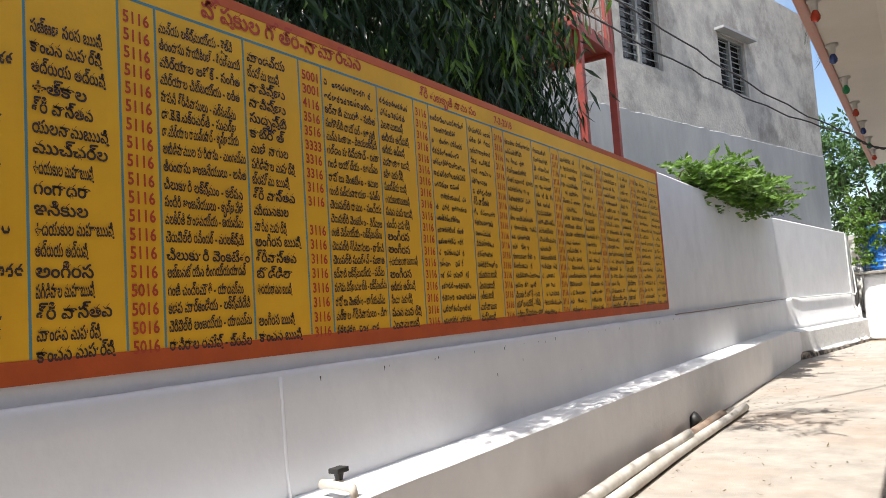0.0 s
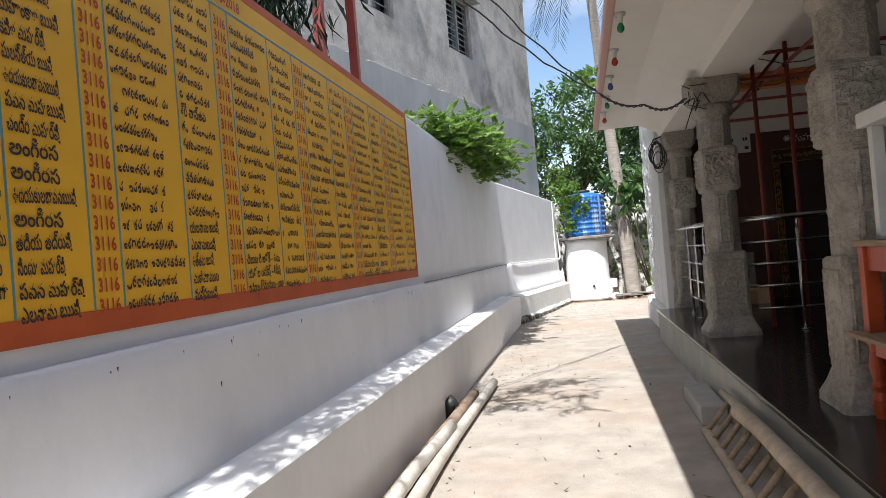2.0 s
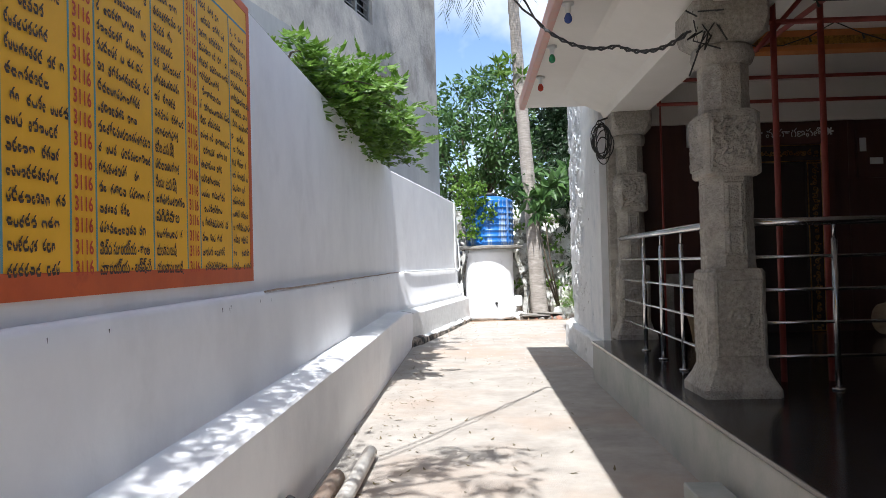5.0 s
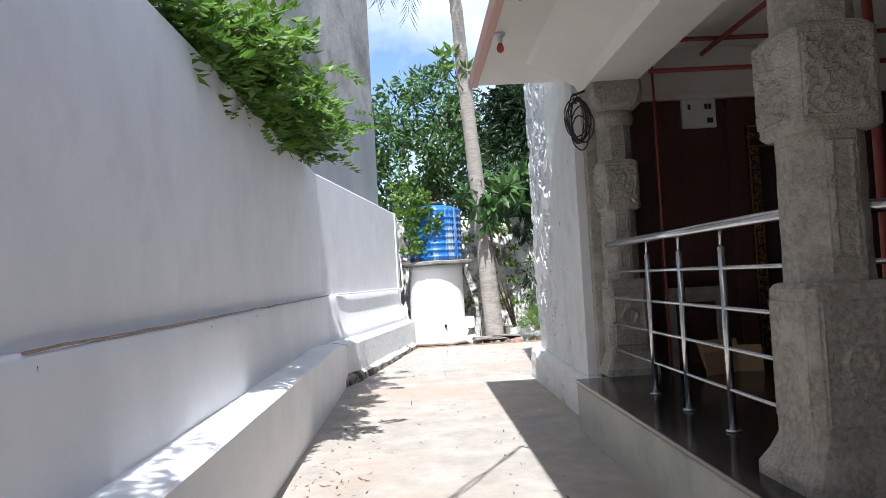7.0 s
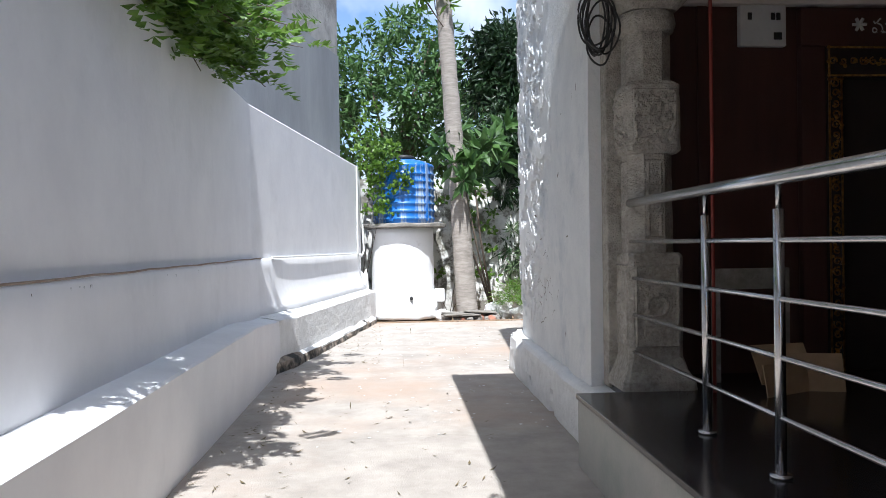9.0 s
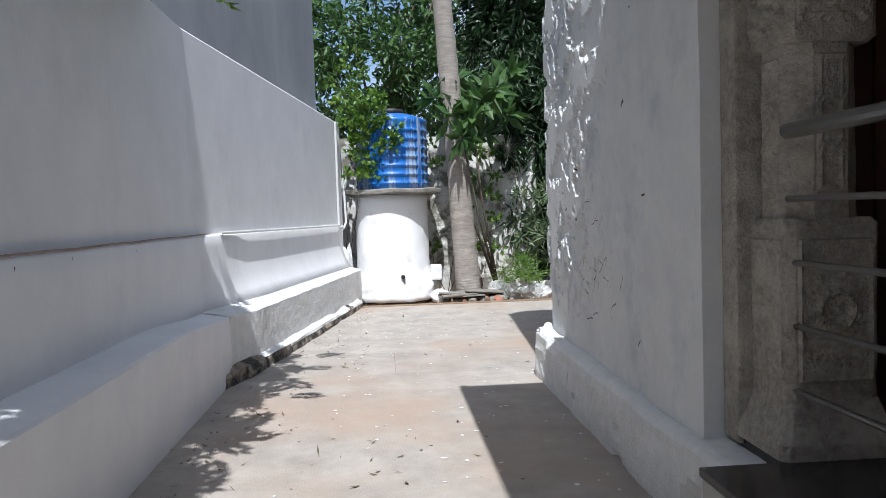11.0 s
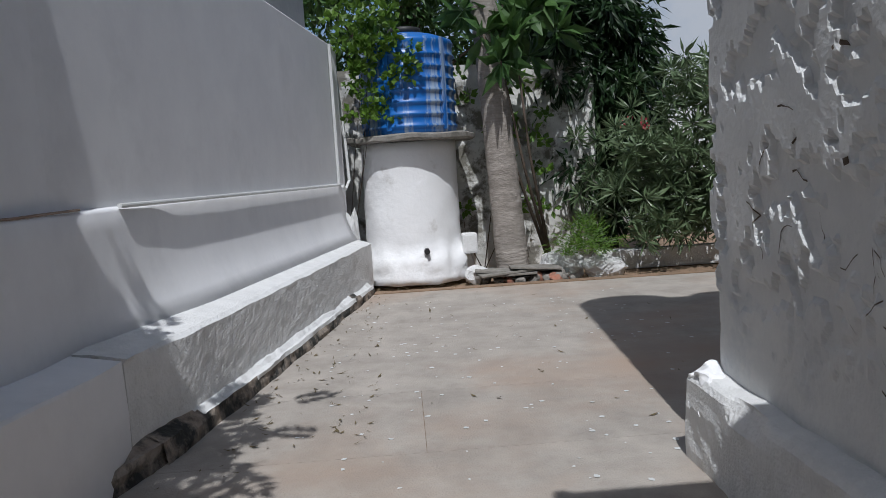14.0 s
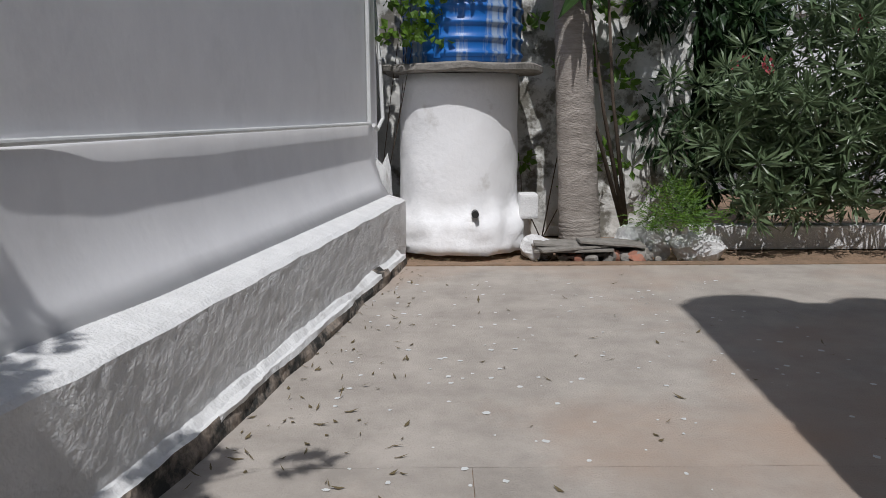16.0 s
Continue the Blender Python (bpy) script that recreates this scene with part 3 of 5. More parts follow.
tagged(boxed("ceiling", (0.9, 8.0, -8, 14.0, 3.6, 3.8), PLASTER), "white plaster hall ceiling", "ceiling", kind="structure")

# beam, cove and eave, one profile along the hall
bm = bmesh.new()
EAVE_END = 14.62
prof = [(0.88, 3.6), (0.88, 3.18), (0.42, 3.17), (0.38, 3.25), (0.16, 3.36), (-0.04, 3.485), (-0.09, 3.50), (-0.1, 3.62), (0.9, 3.8)]
ends = [-8, -2, 4, 8, 11, 13.6, 13.84]
for a, b in ((0, 1),):
    rows = [[bm.verts.new((x, y, z)) for x, z in prof] for y in ends]
    n = len(prof)
    for p, q in zip(rows, rows[1:]):
        for j in range(n):
            bm.faces.new((p[j], p[(j + 1) % n], q[(j + 1) % n], q[j]))
    bm.faces.new(rows[0])
    bm.faces.new(rows[-1])
roof = tagged(put("roof_edge", bm, PLASTER), "cream plastered beam with sloping cove and eave slab", "roof", kind="structure")
bm = bmesh.new()
box(bm, -0.55, 0.34, -8, EAVE_END, 3.5, 3.6, 0.004)
bm2 = put("eave", bm, PLASTER, roof)
bm = bmesh.new()
box(bm, -0.575, -0.5, -8, EAVE_END + 0.01, 3.47, 3.64, 0.02)
put("drip_edge", bm, PINK, roof)
tagged(boxed("roof_slab", (0.93, 8.2, -8.2, 14.3, 3.81, 3.95), PLASTER), "flat concrete roof of the hall", "roof", kind="structure")

# rough white pier between hall and back yard, rising past the roof
bm = bmesh.new()
W0, W1, WX = 13.86, 16.95, 0.365
ny, nz = 260, 320
H = 6.55
def flake(y, z):
    """Height of the flaking coat: thick torn scales towards the free end."""
    k = min(1.0, max(0.0, (y - 15.1 - 0.35 * noise.noise(Vector((1, 1, z * 1.1)))) / 0.9)) * min(1.0, max(0.0, (z - 0.5) / 0.5))
    f = noise.noise(Vector((2, y * 2.6, z * 3.7))) + 0.7 * noise.noise(Vector((9, y * 9, z * 8))) + 0.45 * noise.noise(Vector((4, y * 24, z * 22)))
    scale = min(1.0, max(0.0, (f - 0.14 + 0.3 * k) / 0.16))
    return 0.03 * k * scale + 0.004 * noise.noise(Vector((6, y * 3, z * 3)))
grid = []
for j in range(nz + 1):
    z = H * (j / nz) ** 1.3 if j > 0 else -0.02
    row = []
    for i in range(ny + 1):
        y = W0 + (W1 - W0) * i / ny
        edge = noise.noise(Vector((z * 3, 1, 1))) * 0.02 + noise.noise(Vector((z * 9, 1, 1))) * 0.012 if i == ny else 0
        row.append(bm.verts.new((WX - 0.02 + 0.02 * (y - W0) - flake(y, z), y + edge, z)))
    grid.append(row)
for j in range(nz):
    for i in range(ny):
        bm.faces.new((grid[j][i], grid[j][i + 1], grid[j + 1][i + 1], grid[j + 1][i]))
back = [[bm.verts.new((x, y, z)) for x, y in ((0.615, W0), (0.615, 14.21), (8.0, 14.21), (8.0, W1))] for z in (-0.02, H)]
bm.faces.new([grid[j][0] for j in range(nz + 1)] + [back[1][0], back[0][0]])
bm.faces.new([grid[j][ny] for j in range(nz + 1)] + [back[1][3], back[0][3]])
bm.faces.new(grid[nz] + back[1][::-1])
for k in range(3):
    bm.faces.new((back[0][k], back[0][k + 1], back[1][k + 1], back[1][k]))
pier = tagged(put("wall_pier", bm, PIERWASH), "white wall with rough peeling plaster towards its end", "wall", kind="structure")
# scalloped crest on the roofline
bm = bmesh.new()
for i, (x, r) in enumerate(((0.85, 0.42), (1.75, 0.26), (2.55, 0.42), (3.45, 0.26), (4.5, 0.42), (5.6, 0.4), (6.8, 0.42))):
    pts = [(x + r * math.cos(a), H - 0.02 + r * 1.1 * math.sin(a)) for a in [math.pi * k / 12 for k in range(13)]]
    loft(bm, [[(px, y, pz) for px, pz in pts] for y in (16.75, 16.94)])
put("crest", bm, PLASTER, pier)
bm = bmesh.new()
FOOT = [13.35 + i * 0.03 for i in range(123)]
def footing(i):
    """A rough battered foot with a broken arris."""
    y = FOOT[i]
    def n(k, f, g):
        return noise.noise(Vector((k, y * f, 3))) * g + noise.noise(Vector((k * 3, y * f * 3.3, 8))) * g * 0.6
    chip = max(0.0, noise.noise(Vector((5, y * 2.1, 0))) - 0.12) * 0.12
    top = 0.385 + n(2, 1.5, 0.022)
    face = [(0.262 + 0.02 * z - n(4 + z * 5, 3.5, 0.016) + (0.05 if noise.noise(Vector((1, y * 3, z * 7))) > 0.42 else 0), z) for z in (-0.02, 0.05, 0.1, 0.15, 0.2, 0.25, 0.3)]
    return face + [(0.272 + chip, top - 0.025 - chip * 0.5), (0.292 + chip, top), (0.32, top + 0.012 + n(6, 5, 0.008)), (0.6, top + 0.02), (0.6, -0.02)]
grid_prism(bm, [(0, y, 1, 0) for y in FOOT], footing)
tagged(put("step", bm, ROUGHWASH, pier), "rough cement footing with a broken edge")
bm = bmesh.new()
box(bm, 0.255, 0.42, 16.84, 17.02, 0.24, 0.43, 0.03)
bmesh.ops.subdivide_edges(bm, edges=bm.edges, cuts=7, use_grid_fill=True)
wander(bm, 0.06, 6, 8)
wander(bm, 0.025, 17, 2)
tagged(put("corner_block", bm, LIMEWASH, pier), "broken white plaster corner")
# open cracks and pits in the limewash
bm = bmesh.new()
cr_ = random.Random(29)
def on_pier(y, z):
    return Vector((WX - 0.02 + 0.02 * (y - W0) - flake(y, z) - 0.003, y, z))
for q in range(54):
    y, z = cr_.gauss(15.55, 0.38), cr_.gauss(0.95, 0.28)
    if q > 44:
        y, z = cr_.uniform(14.2, 16.0), cr_.uniform(0.7, 2.6)
    if not (14.0 < y < 16.7 and 0.5 < z < 2.8):
        continue
    a = cr_.choice((0.0, 1.5, 1.7, 0.2, 0.8)) + cr_.gauss(0, 0.3)
    pts, w = [], cr_.uniform(0.0016, 0.0042) * (2.2 if q > 44 else 1)
    for k in range(cr_.randint(2, 3) if q > 44 else cr_.randint(3, 7)):
        pts.append((y, z, w * cr_.uniform(0.5, 1.5)))
        a += cr_.gauss(0, 0.5)
        y, z = y + 0.028 * math.cos(a), z + 0.028 * math.sin(a)
    rows = [[bm.verts.new(on_pier(p, r - g)), bm.verts.new(on_pier(p + g * 0.7, r + g))] for p, r, g in pts]
    for m0, m1 in zip(rows, rows[1:]):
        bm.faces.new((m0[0], m0[1], m1[1], m1[0]))
tagged(put("cracks", bm, BARK, pier), "dark cracks and chips in the old limewash", kind="stuff")

put("jamb", box(bmesh.new(), 0.43, 0.86, 13.72, 13.857, 0.42, 3.17, 0.01), STONE, pier)


# ---- carved pillars ----
def carved_panel(name, lotus, sx, sy, z0, z1, out, half, seed, parent):
    """Low relief on one face of a pillar: a lotus disc, a scrolling leaf panel or plain bands."""
    nu, nw = (26, 34) if lotus is not None else (10, 30)
    def height(u, w):
        e = min(half - abs(u), w - z0, z1 - w)
        if e < 0.004:
            return -0.01
        worn = 0.003 * noise.noise(Vector((u * 40 + seed, w * 40, 1))) + 0.002 * noise.noise(Vector((u * 90, w * 90 + seed, 2)))
        mid = (z0 + z1) / 2
        if lotus:
            r, a = math.hypot(u, w - mid), math.atan2(w - mid, u)
            h = 0.02 * max(0.0, math.cos(r * 95)) if r < 0.115 else 0.0
            if 0.05 < r < 0.1:
                h *= 0.55 + 0.45 * abs(math.cos(4 * a))
            if r > 0.125 and e > 0.02:
                h = 0.007 * max(0.0, math.sin(a * 8 + r * 30) * math.sin(r * 60))
        elif lotus is None:
            h = 0.008 if (w - z0) % 0.17 < 0.028 or abs(abs(u) - half * 0.62) < 0.008 else 0.0
        else:
            v = noise.noise(Vector((u * 13 + seed, w * 13, 5)))
            h = 0.014 * (1 - min(1.0, abs(v) * 4.5)) + 0.01 * (noise.noise(Vector((u * 28, w * 28, seed))) > 0.1)
        if e < 0.018 and lotus is not None:
            h = 0.009
        return 0.004 + h + worn
    bm = bmesh.new()
    rows = []
    for j in range(nw + 1):
        w = z0 + (z1 - z0) * j / nw
        row = []
        for i in range(nu + 1):
            u = -half + 2 * half * i / nu
            d = out + height(u, w)
            row.append(bm.verts.new((sx * d + (u if sx == 0 else 0), sy * d + (u if sy == 0 else 0), w)))
        rows.append(row)
    for p, q in zip(rows, rows[1:]):
        for i in range(nu):
            bm.faces.new((p[i], p[i + 1], q[i + 1], q[i]))
    return put(name, bm, STONE, parent)


def pillar(cx, cy, s=1.0):
    top = tagged(empty("pillar", (cx, cy, 0.455)), "carved grey stone pillar with square blocks and capital", "pillar", "pillars of the hall")
    def sub(name, secs):
        bm = bmesh.new()
        loft(bm, [ring(0, 0, z - 0.455, h * s, c * h * s, 0.004) for z, h, c in secs])
        bmesh.ops.subdivide_edges(bm, edges=[e for e in bm.edges if abs(e.verts[0].co.z - e.verts[1].co.z) > 0.12], cuts=7)
        wander(bm, 0.006, 11, cy)
        wander(bm, 0.004, 30, cy)
        return put(name, bm, STONE, top)
    sub("base", [(0.455, 0.31, 0.1), (0.51, 0.305, 0.1), (0.58, 0.26, 0.1), (0.655, 0.228, 0.12)])
    sub("lower_block", [(0.65, 0.228, 0.14), (1.31, 0.226, 0.14), (1.335, 0.21, 0.2)])
    sub("shaft", [(1.33, 0.195, 0.55), (2.02, 0.19, 0.55)])
    sub("upper_block", [(1.98, 0.2, 0.2), (2.0, 0.222, 0.14), (2.42, 0.222, 0.14), (2.45, 0.2, 0.3)])
    sub("neck", [(2.44, 0.19, 0.58), (2.78, 0.185, 0.58)])
    bm = bmesh.new()
    loft(bm, [circle(0, 0, z - 0.455, r * s, 20) for z, r in ((2.77, 0.19), (2.79, 0.235), (2.84, 0.255), (2.9, 0.24), (2.92, 0.2))])
    put("collar", bm, STONE, top, smooth=True)
    sub("capital", [(2.91, 0.22, 0.3), (2.97, 0.29, 0.2), (3.07, 0.31, 0.15), (3.185, 0.3, 0.12)])
    for sx, sy in ((-1, 0), (0, -1)):
        for name, lotus, z0, z1, half in (("rosette", True, 0.72, 1.27, 0.226), ("relief", False, 2.03, 2.4, 0.222)):
            carved_panel(name, lotus, sx, sy, z0 - 0.455, z1 - 0.455, half * s, 0.19 * s, cy + sx, top)
        carved_panel("shaft_relief", None, sx, sy, 1.42 - 0.455, 1.95 - 0.455, 0.192 * s, 0.085 * s, cy + 3 * sx, top)
    return top

pillar(0.55, 9.88, 0.86)
pillar(0.68, 6.22, 0.82)
pillar(0.58, 2.4)
pillar(0.67, 13.62, 0.78)
for x, y in ((3.7, 9.9), (3.7, 6.2)):
    pillar(x, y)


# ---- stainless railing ----
LEVELS = (1.41, 1.175, 0.94, 0.7)
def railing(a, b, posts):
    a, b = Vector(a), Vector(b)
    top = tagged(empty("railing", a), "stainless steel railing between stone pillars", "railing", "hall railings")
    inv = Matrix.Translation(-a)
    bm = bmesh.new()
    tube(bm, [a + Vector((0, 0, 1.66 - 0.455)), b + Vector((0, 0, 1.66 - 0.455))], 0.03, 12)
    parts = [put("handrail", bm, STEEL, smooth=True)]
    for z in LEVELS:
        bm = bmesh.new()
        tube(bm, [a + Vector((0, 0, z - 0.455)), b + Vector((0, 0, z - 0.455))], 0.0125, 8)
        parts.append(put("rail", bm, STEEL, smooth=True))
    for p in posts:
        q = a.lerp(b, p)
        bm = bmesh.new()
        tube(bm, [q, q + Vector((0, 0, 1.08))], 0.022, 10)
        tube(bm, [q + Vector((0, 0, 1.08)), q + Vector((0, 0, 1.22))], 0.012, 8)
        tube(bm, [q, q + Vector((0, 0, 0.015))], 0.045, 12)
        parts.append(put("post", bm, STEEL, smooth=True))
    for o in parts:
        o.parent = top
        o.matrix_parent_inverse = inv
    return top

railing((0.52, 13.5, 0.455), (0.52, 10.0, 0.455), (0.33, 0.53, 0.73))
railing((0.6, 9.9, 0.455), (1.84, 9.9, 0.455), (0.57, 0.99))


# ---- grey house beyond the wall ----
def fac(y):
    return -5.0 + 0.25 * (y - 12)

house = tagged(empty("house", (fac(16), 16, 0)), "grey cement-rendered two-storey house with barred windows", "house")
def on_house(ob):
    ob.parent = house
    ob.matrix_parent_inverse = Matrix.Translation(house.location).inverted()
    return ob

def facade_box(bm, y0, y1, d0, d1, z0, z1, bevel=0.0):
    """A box laid along the facade; d counts outwards from its face."""
    t = Vector((0.25, 1, 0)).normalized()
    n = Vector((1, -0.25, 0)).normalized()
    a, b = Vector((fac(y0), y0, 0)), Vector((fac(y1), y1, 0))
    pts = [a + n * d0, b + n * d0, b + n * d1, a + n * d1]
    loft(bm, [[(p.x, p.y, z) for p in pts] for z in (z0, z1)])

WINS = ((14.0, 15.45, 6.2, 8.3), (18.0, 19.36, 6.25, 7.62))
bm = bmesh.new()
y_edges = [9.0, WINS[0][0], WINS[0][1], WINS[1][0], WINS[1][1], 23.68]
for i in range(5):
    ya, yb = y_edges[i], y_edges[i + 1]
    hole = [w for w in WINS if abs(w[0] - ya) < 1e-6]
    if hole:
        facade_box(bm, ya, yb, -0.25, 0.0, 0, hole[0][2])
        facade_box(bm, ya, yb, -0.25, 0.0, hole[0][3], 9.25)
    else:
        facade_box(bm, ya, yb, -0.25, 0.0, 0, 9.25)
facade_box(bm, 9.0, 23.68, -5.5, -0.255, 0, 0.3)
facade_box(bm, 9.0, 23.68, -5.5, -0.255, 8.6, 8.9)
facade_box(bm, 9.0, 9.2, -5.5, -0.255, 0.3, 8.6)
facade_box(bm, 23.4, 23.675, -5.5, -0.255, 0.3, 8.6)
facade_box(bm, 9.0, 23.68, -5.6, -5.5, 0, 8.9)
on_house(put("wall", bm, CEMENT))
bm = bmesh.new()
n_y = 90
rows = []
for i in range(n_y + 1):
    y = 9.0 + 14.6 * i / n_y
    h = 5.16 + 0.03 * noise.noise(Vector((y * 3, 0, 0))) + 0.015 * noise.noise(Vector((y * 11, 0, 0)))
    rows.append((y, h))
n = Vector((1, -0.25, 0)).normalized()
rr = [[bm.verts.new((fac(y) + n.x * d, y + n.y * d, z)) for d, z in ((0.003, 0.0), (0.05, 0.0), (0.05, h - 0.02), (0.02, h), (0.003, h))] for y, h in rows]
for p, q in zip(rr, rr[1:]):
    for j in range(5):
        bm.faces.new((p[j], p[(j + 1) % 5], q[(j + 1) % 5], q[j]))
bm.faces.new(rr[0]), bm.faces.new(rr[-1])
tagged(on_house(put("lower_render", bm, CEMENT_DARK)), "darker raw cement lower storey")
for y0, y1, z0, z1 in WINS:
    bm = bmesh.new()
    facade_box(bm, y0 - 0.12, y1 + 0.2, -0.02, 0.24, z1 + 0.02, z1 + 0.08)
    on_house(put("sunshade", bm, CEMENT_DARK))
    bm = bmesh.new()
    for a, b, c, d in ((y0, y0 + 0.07, z0, z1), (y1 - 0.07, y1, z0, z1), (y0, y1, z0, z0 + 0.06), (y0, y1, z1 - 0.06, z1), ((y0 + y1) / 2 - 0.04, (y0 + y1) / 2 + 0.04, z0, z1)):
        facade_box(bm, a, b, -0.14, -0.06, c, d)
    for i in range(9):
        z = z0 + (z1 - z0) * (i + 1) / 10
        facade_box(bm, y0, y1, -0.11, -0.095, z, z + 0.02)
    on_house(put("window_frame", bm, WINDOW_FRAME))
    bm = bmesh.new()
    facade_box(bm, y0, y1, -0.2, -0.19, z0, z1)
    on_house(put("pane", bm, GLASS_DARK))
bm = bmesh.new()
facade_box(bm, 9.4, 10.9, 0.004, 0.06, 2.2, 4.9)
tagged(on_house(put("shutter", bm, GLASS_DARK)), "dark doorway")

# red steel balcony frame with grille
bal = tagged(empty("balcony", (-3.6, 9.9, 3.0)), "red oxide steel balcony frame with a wire grille", "balcony")
def on_bal(ob):
    ob.parent = bal
    ob.matrix_parent_inverse = Matrix.Translation(bal.location).inverted()
    return ob
BX0, BX1, BYA, BYB, BZ = -5.45, -3.35, 8.5, 10.05, 5.0
bm = bmesh.new()
box(bm, BX0, BX1, BYA, BYB, BZ, BZ + 0.06)
box(bm, BX1 - 0.05, BX1, BYA, BYB, BZ - 0.06, BZ + 0.1)
box(bm, BX0, BX1, BYB - 0.05, BYB, BZ - 0.06, BZ + 0.1)
on_bal(put("deck", bm, RED_STEEL))
for x, y in ((BX1 - 0.05, BYA + 0.3), (BX1 - 0.05, BYB - 0.06), (BX0 + 0.3, BYB - 0.06)):
    on_bal(boxed("post", (x - 0.05, x + 0.05, y - 0.05, y + 0.05, 0.0, BZ + 2.4), RED_STEEL, None, 0.005))
bm = bmesh.new()
for i in range(8):
    y = BYA + (BYB - BYA) * i / 7
    tube(bm, [(BX1, y, BZ), (BX1, y, BZ + 2.3)], 0.012, 6)
for i in range(6):
    x = BX0 + (BX1 - BX0) * i / 5
    tube(bm, [(x, BYB, BZ), (x, BYB, BZ + 2.3)], 0.012, 6)
for i in range(6):
    z = BZ + 0.35 * (i + 1)
    tube(bm, [(BX1, BYA, z), (BX1, BYB, z), (BX0, BYB, z)], 0.012, 6)
on_bal(put("grille", bm, RUST_PIPE))

# ---- water tank on its drum ----
TX, TY = -0.84, 23.32
bm = bmesh.new()
secs = [(0.0, 0.74), (0.08, 0.73), (0.16, 0.72), (0.24, 0.71), (0.32, 0.68), (0.38, 0.63), (0.5, 0.61), (1.0, 0.6), (1.72, 0.6)]
loft(bm, [circle(TX, TY, z, r, 72) for z, r in secs])
bmesh.ops.subdivide_edges(bm, edges=[e for e in bm.edges if abs(e.verts[0].co.z - e.verts[1].co.z) > 0.3], cuts=5)
wander(bm, 0.014, 4.5, 1)
for v in bm.verts:
    if v.co.z < 0.42:
        v.co += Vector((v.co.x - TX, v.co.y - TY, 0)) * (0.09 * noise.noise(v.co * 6) + 0.05 * noise.noise(v.co * 15))
drum = tagged(put("tank_stand", bm, LIMEWASH, None, True), "round whitewashed masonry stand under the water tank", "tank stand")
for x, z in ((-1.42, 0.43), (-0.7, 0.4)):
    bm = bmesh.new()
    tube(bm, [(x, TY - 0.45, z), (x, TY - 0.74, z)], 0.035, 10)
    put("outlet", bm, BLACK, drum)
boxed("side_block", (-0.24, -0.05, 22.95, 23.2, 0.3, 0.55), ROUGHWASH, drum, 0.03)
bm = bmesh.new()
loft(bm, [circle(TX + 0.04, TY, z, r, 40) for z, r in ((1.725, 0.78), (1.74, 0.81), (1.785, 0.81), (1.8, 0.79))])
wander(bm, 0.04, 3, 2)
tagged(put("tank_slab", bm, SLAB), "weathered round stone slab on the stand", "slab")
bm = bmesh.new()
prof = [(1.83, 0.56), (1.86, 0.59)]
for i in range(7):
    z = 1.9 + i * 0.142
    prof += [(z, 0.585), (z + 0.02, 0.605), (z + 0.04, 0.605), (z + 0.06, 0.585), (z + 0.1, 0.585)]
prof += [(2.9, 0.585), (2.94, 0.6), (2.98, 0.58), (3.05, 0.4), (3.08, 0.28), (3.085, 0.22)]
loft(bm, [circle(TX + 0.04, TY, z - 0.03, r, 48) for z, r in prof])
tank = tagged(put("water_tank", bm, BLUE_PLASTIC, None, True), "ribbed blue plastic water tank with whitish streaks", "water tank")
bm = bmesh.new()
loft(bm, [circle(TX + 0.04, TY, z, r, 32) for z, r in ((3.05, 0.2), (3.1, 0.21), (3.13, 0.2), (3.15, 0.12))])
tagged(put("lid", bm, BLACK, tank, True), "black lid")
for a in range(5):
    bm = bmesh.new()
    c, s = math.cos(a * math.pi * 0.4 + 0.5), math.sin(a * math.pi * 0.4 + 0.5)
    box(bm, -0.035, 0.035, -0.02, 0.03, 0, 1.1, 0.01)
    bmesh.ops.transform(bm, verts=bm.verts, matrix=Matrix.Translation((TX + 0.04 + c * 0.585, TY + s * 0.585, 1.85)) @ Matrix.Rotation(math.atan2(s, c) + math.pi / 2, 4, "Z"))
    put("rib", bm, BLUE_PLASTIC, tank)

# back wall, kerb and white house behind
bm = bmesh.new()
box(bm, -2.2, 1.75, 23.98, 24.2, -0.05, 2.75)
bmesh.ops.subdivide_edges(bm, edges=bm.edges, cuts=24, use_grid_fill=True)
wander(bm, 0.035, 4, 1)
tagged(put("wall_back", bm, PEELED), "old whitewashed back wall mottled with dark patches", "wall", kind="structure")
bm = bmesh.new()
box(bm, 1.5, 8.0, 23.1, 23.3, -0.05, 0.2, 0.02)
tagged(put("garden_kerb", bm, ROUGHWASH), "low white kerb under the shrubs", "kerb", kind="structure")
white = tagged(boxed("white_house", (3.9, 14, 27.0, 32, -0.05, 2.75), WHITEWASH, None, 0.02), "plain white house behind the shrubs", "house")
boxed("coping", (3.85, 14.05, 26.93, 27.2, 2.751, 2.83), ROUGHWASH, white)
tagged(boxed("wall_far", (-12, 30, 44, 44.3, -0.05, 4.0), CEMENT), "far grey boundary wall", "wall", kind="structure")
# added out of view, tall enough to cut the sky light on the back yard
tagged(boxed("sky_block_wall", (5.2, 5.45, 17.0, 23.4, -0.05, 7.5), CEMENT), "unseen grey wall added to block sky light from the back yard", "wall", kind="structure")
tagged(boxed("wall_street", (-2.7, 8.0, -8.5, -8.3, 0, 3.0), WHITEWASH), "white wall closing the yard", "wall", kind="structure")


# ---- trees and plants ----
def spread_clumps(rng, centre, size, count):
    out = []
    for _ in range(count):
        d = rand_dir(rng)
        k = rng.uniform(0.35, 1.0) ** 0.6
        out.append(Vector(centre) + Vector((d.x * size[0], d.y * size[1], d.z * size[2])) * k)
    return out

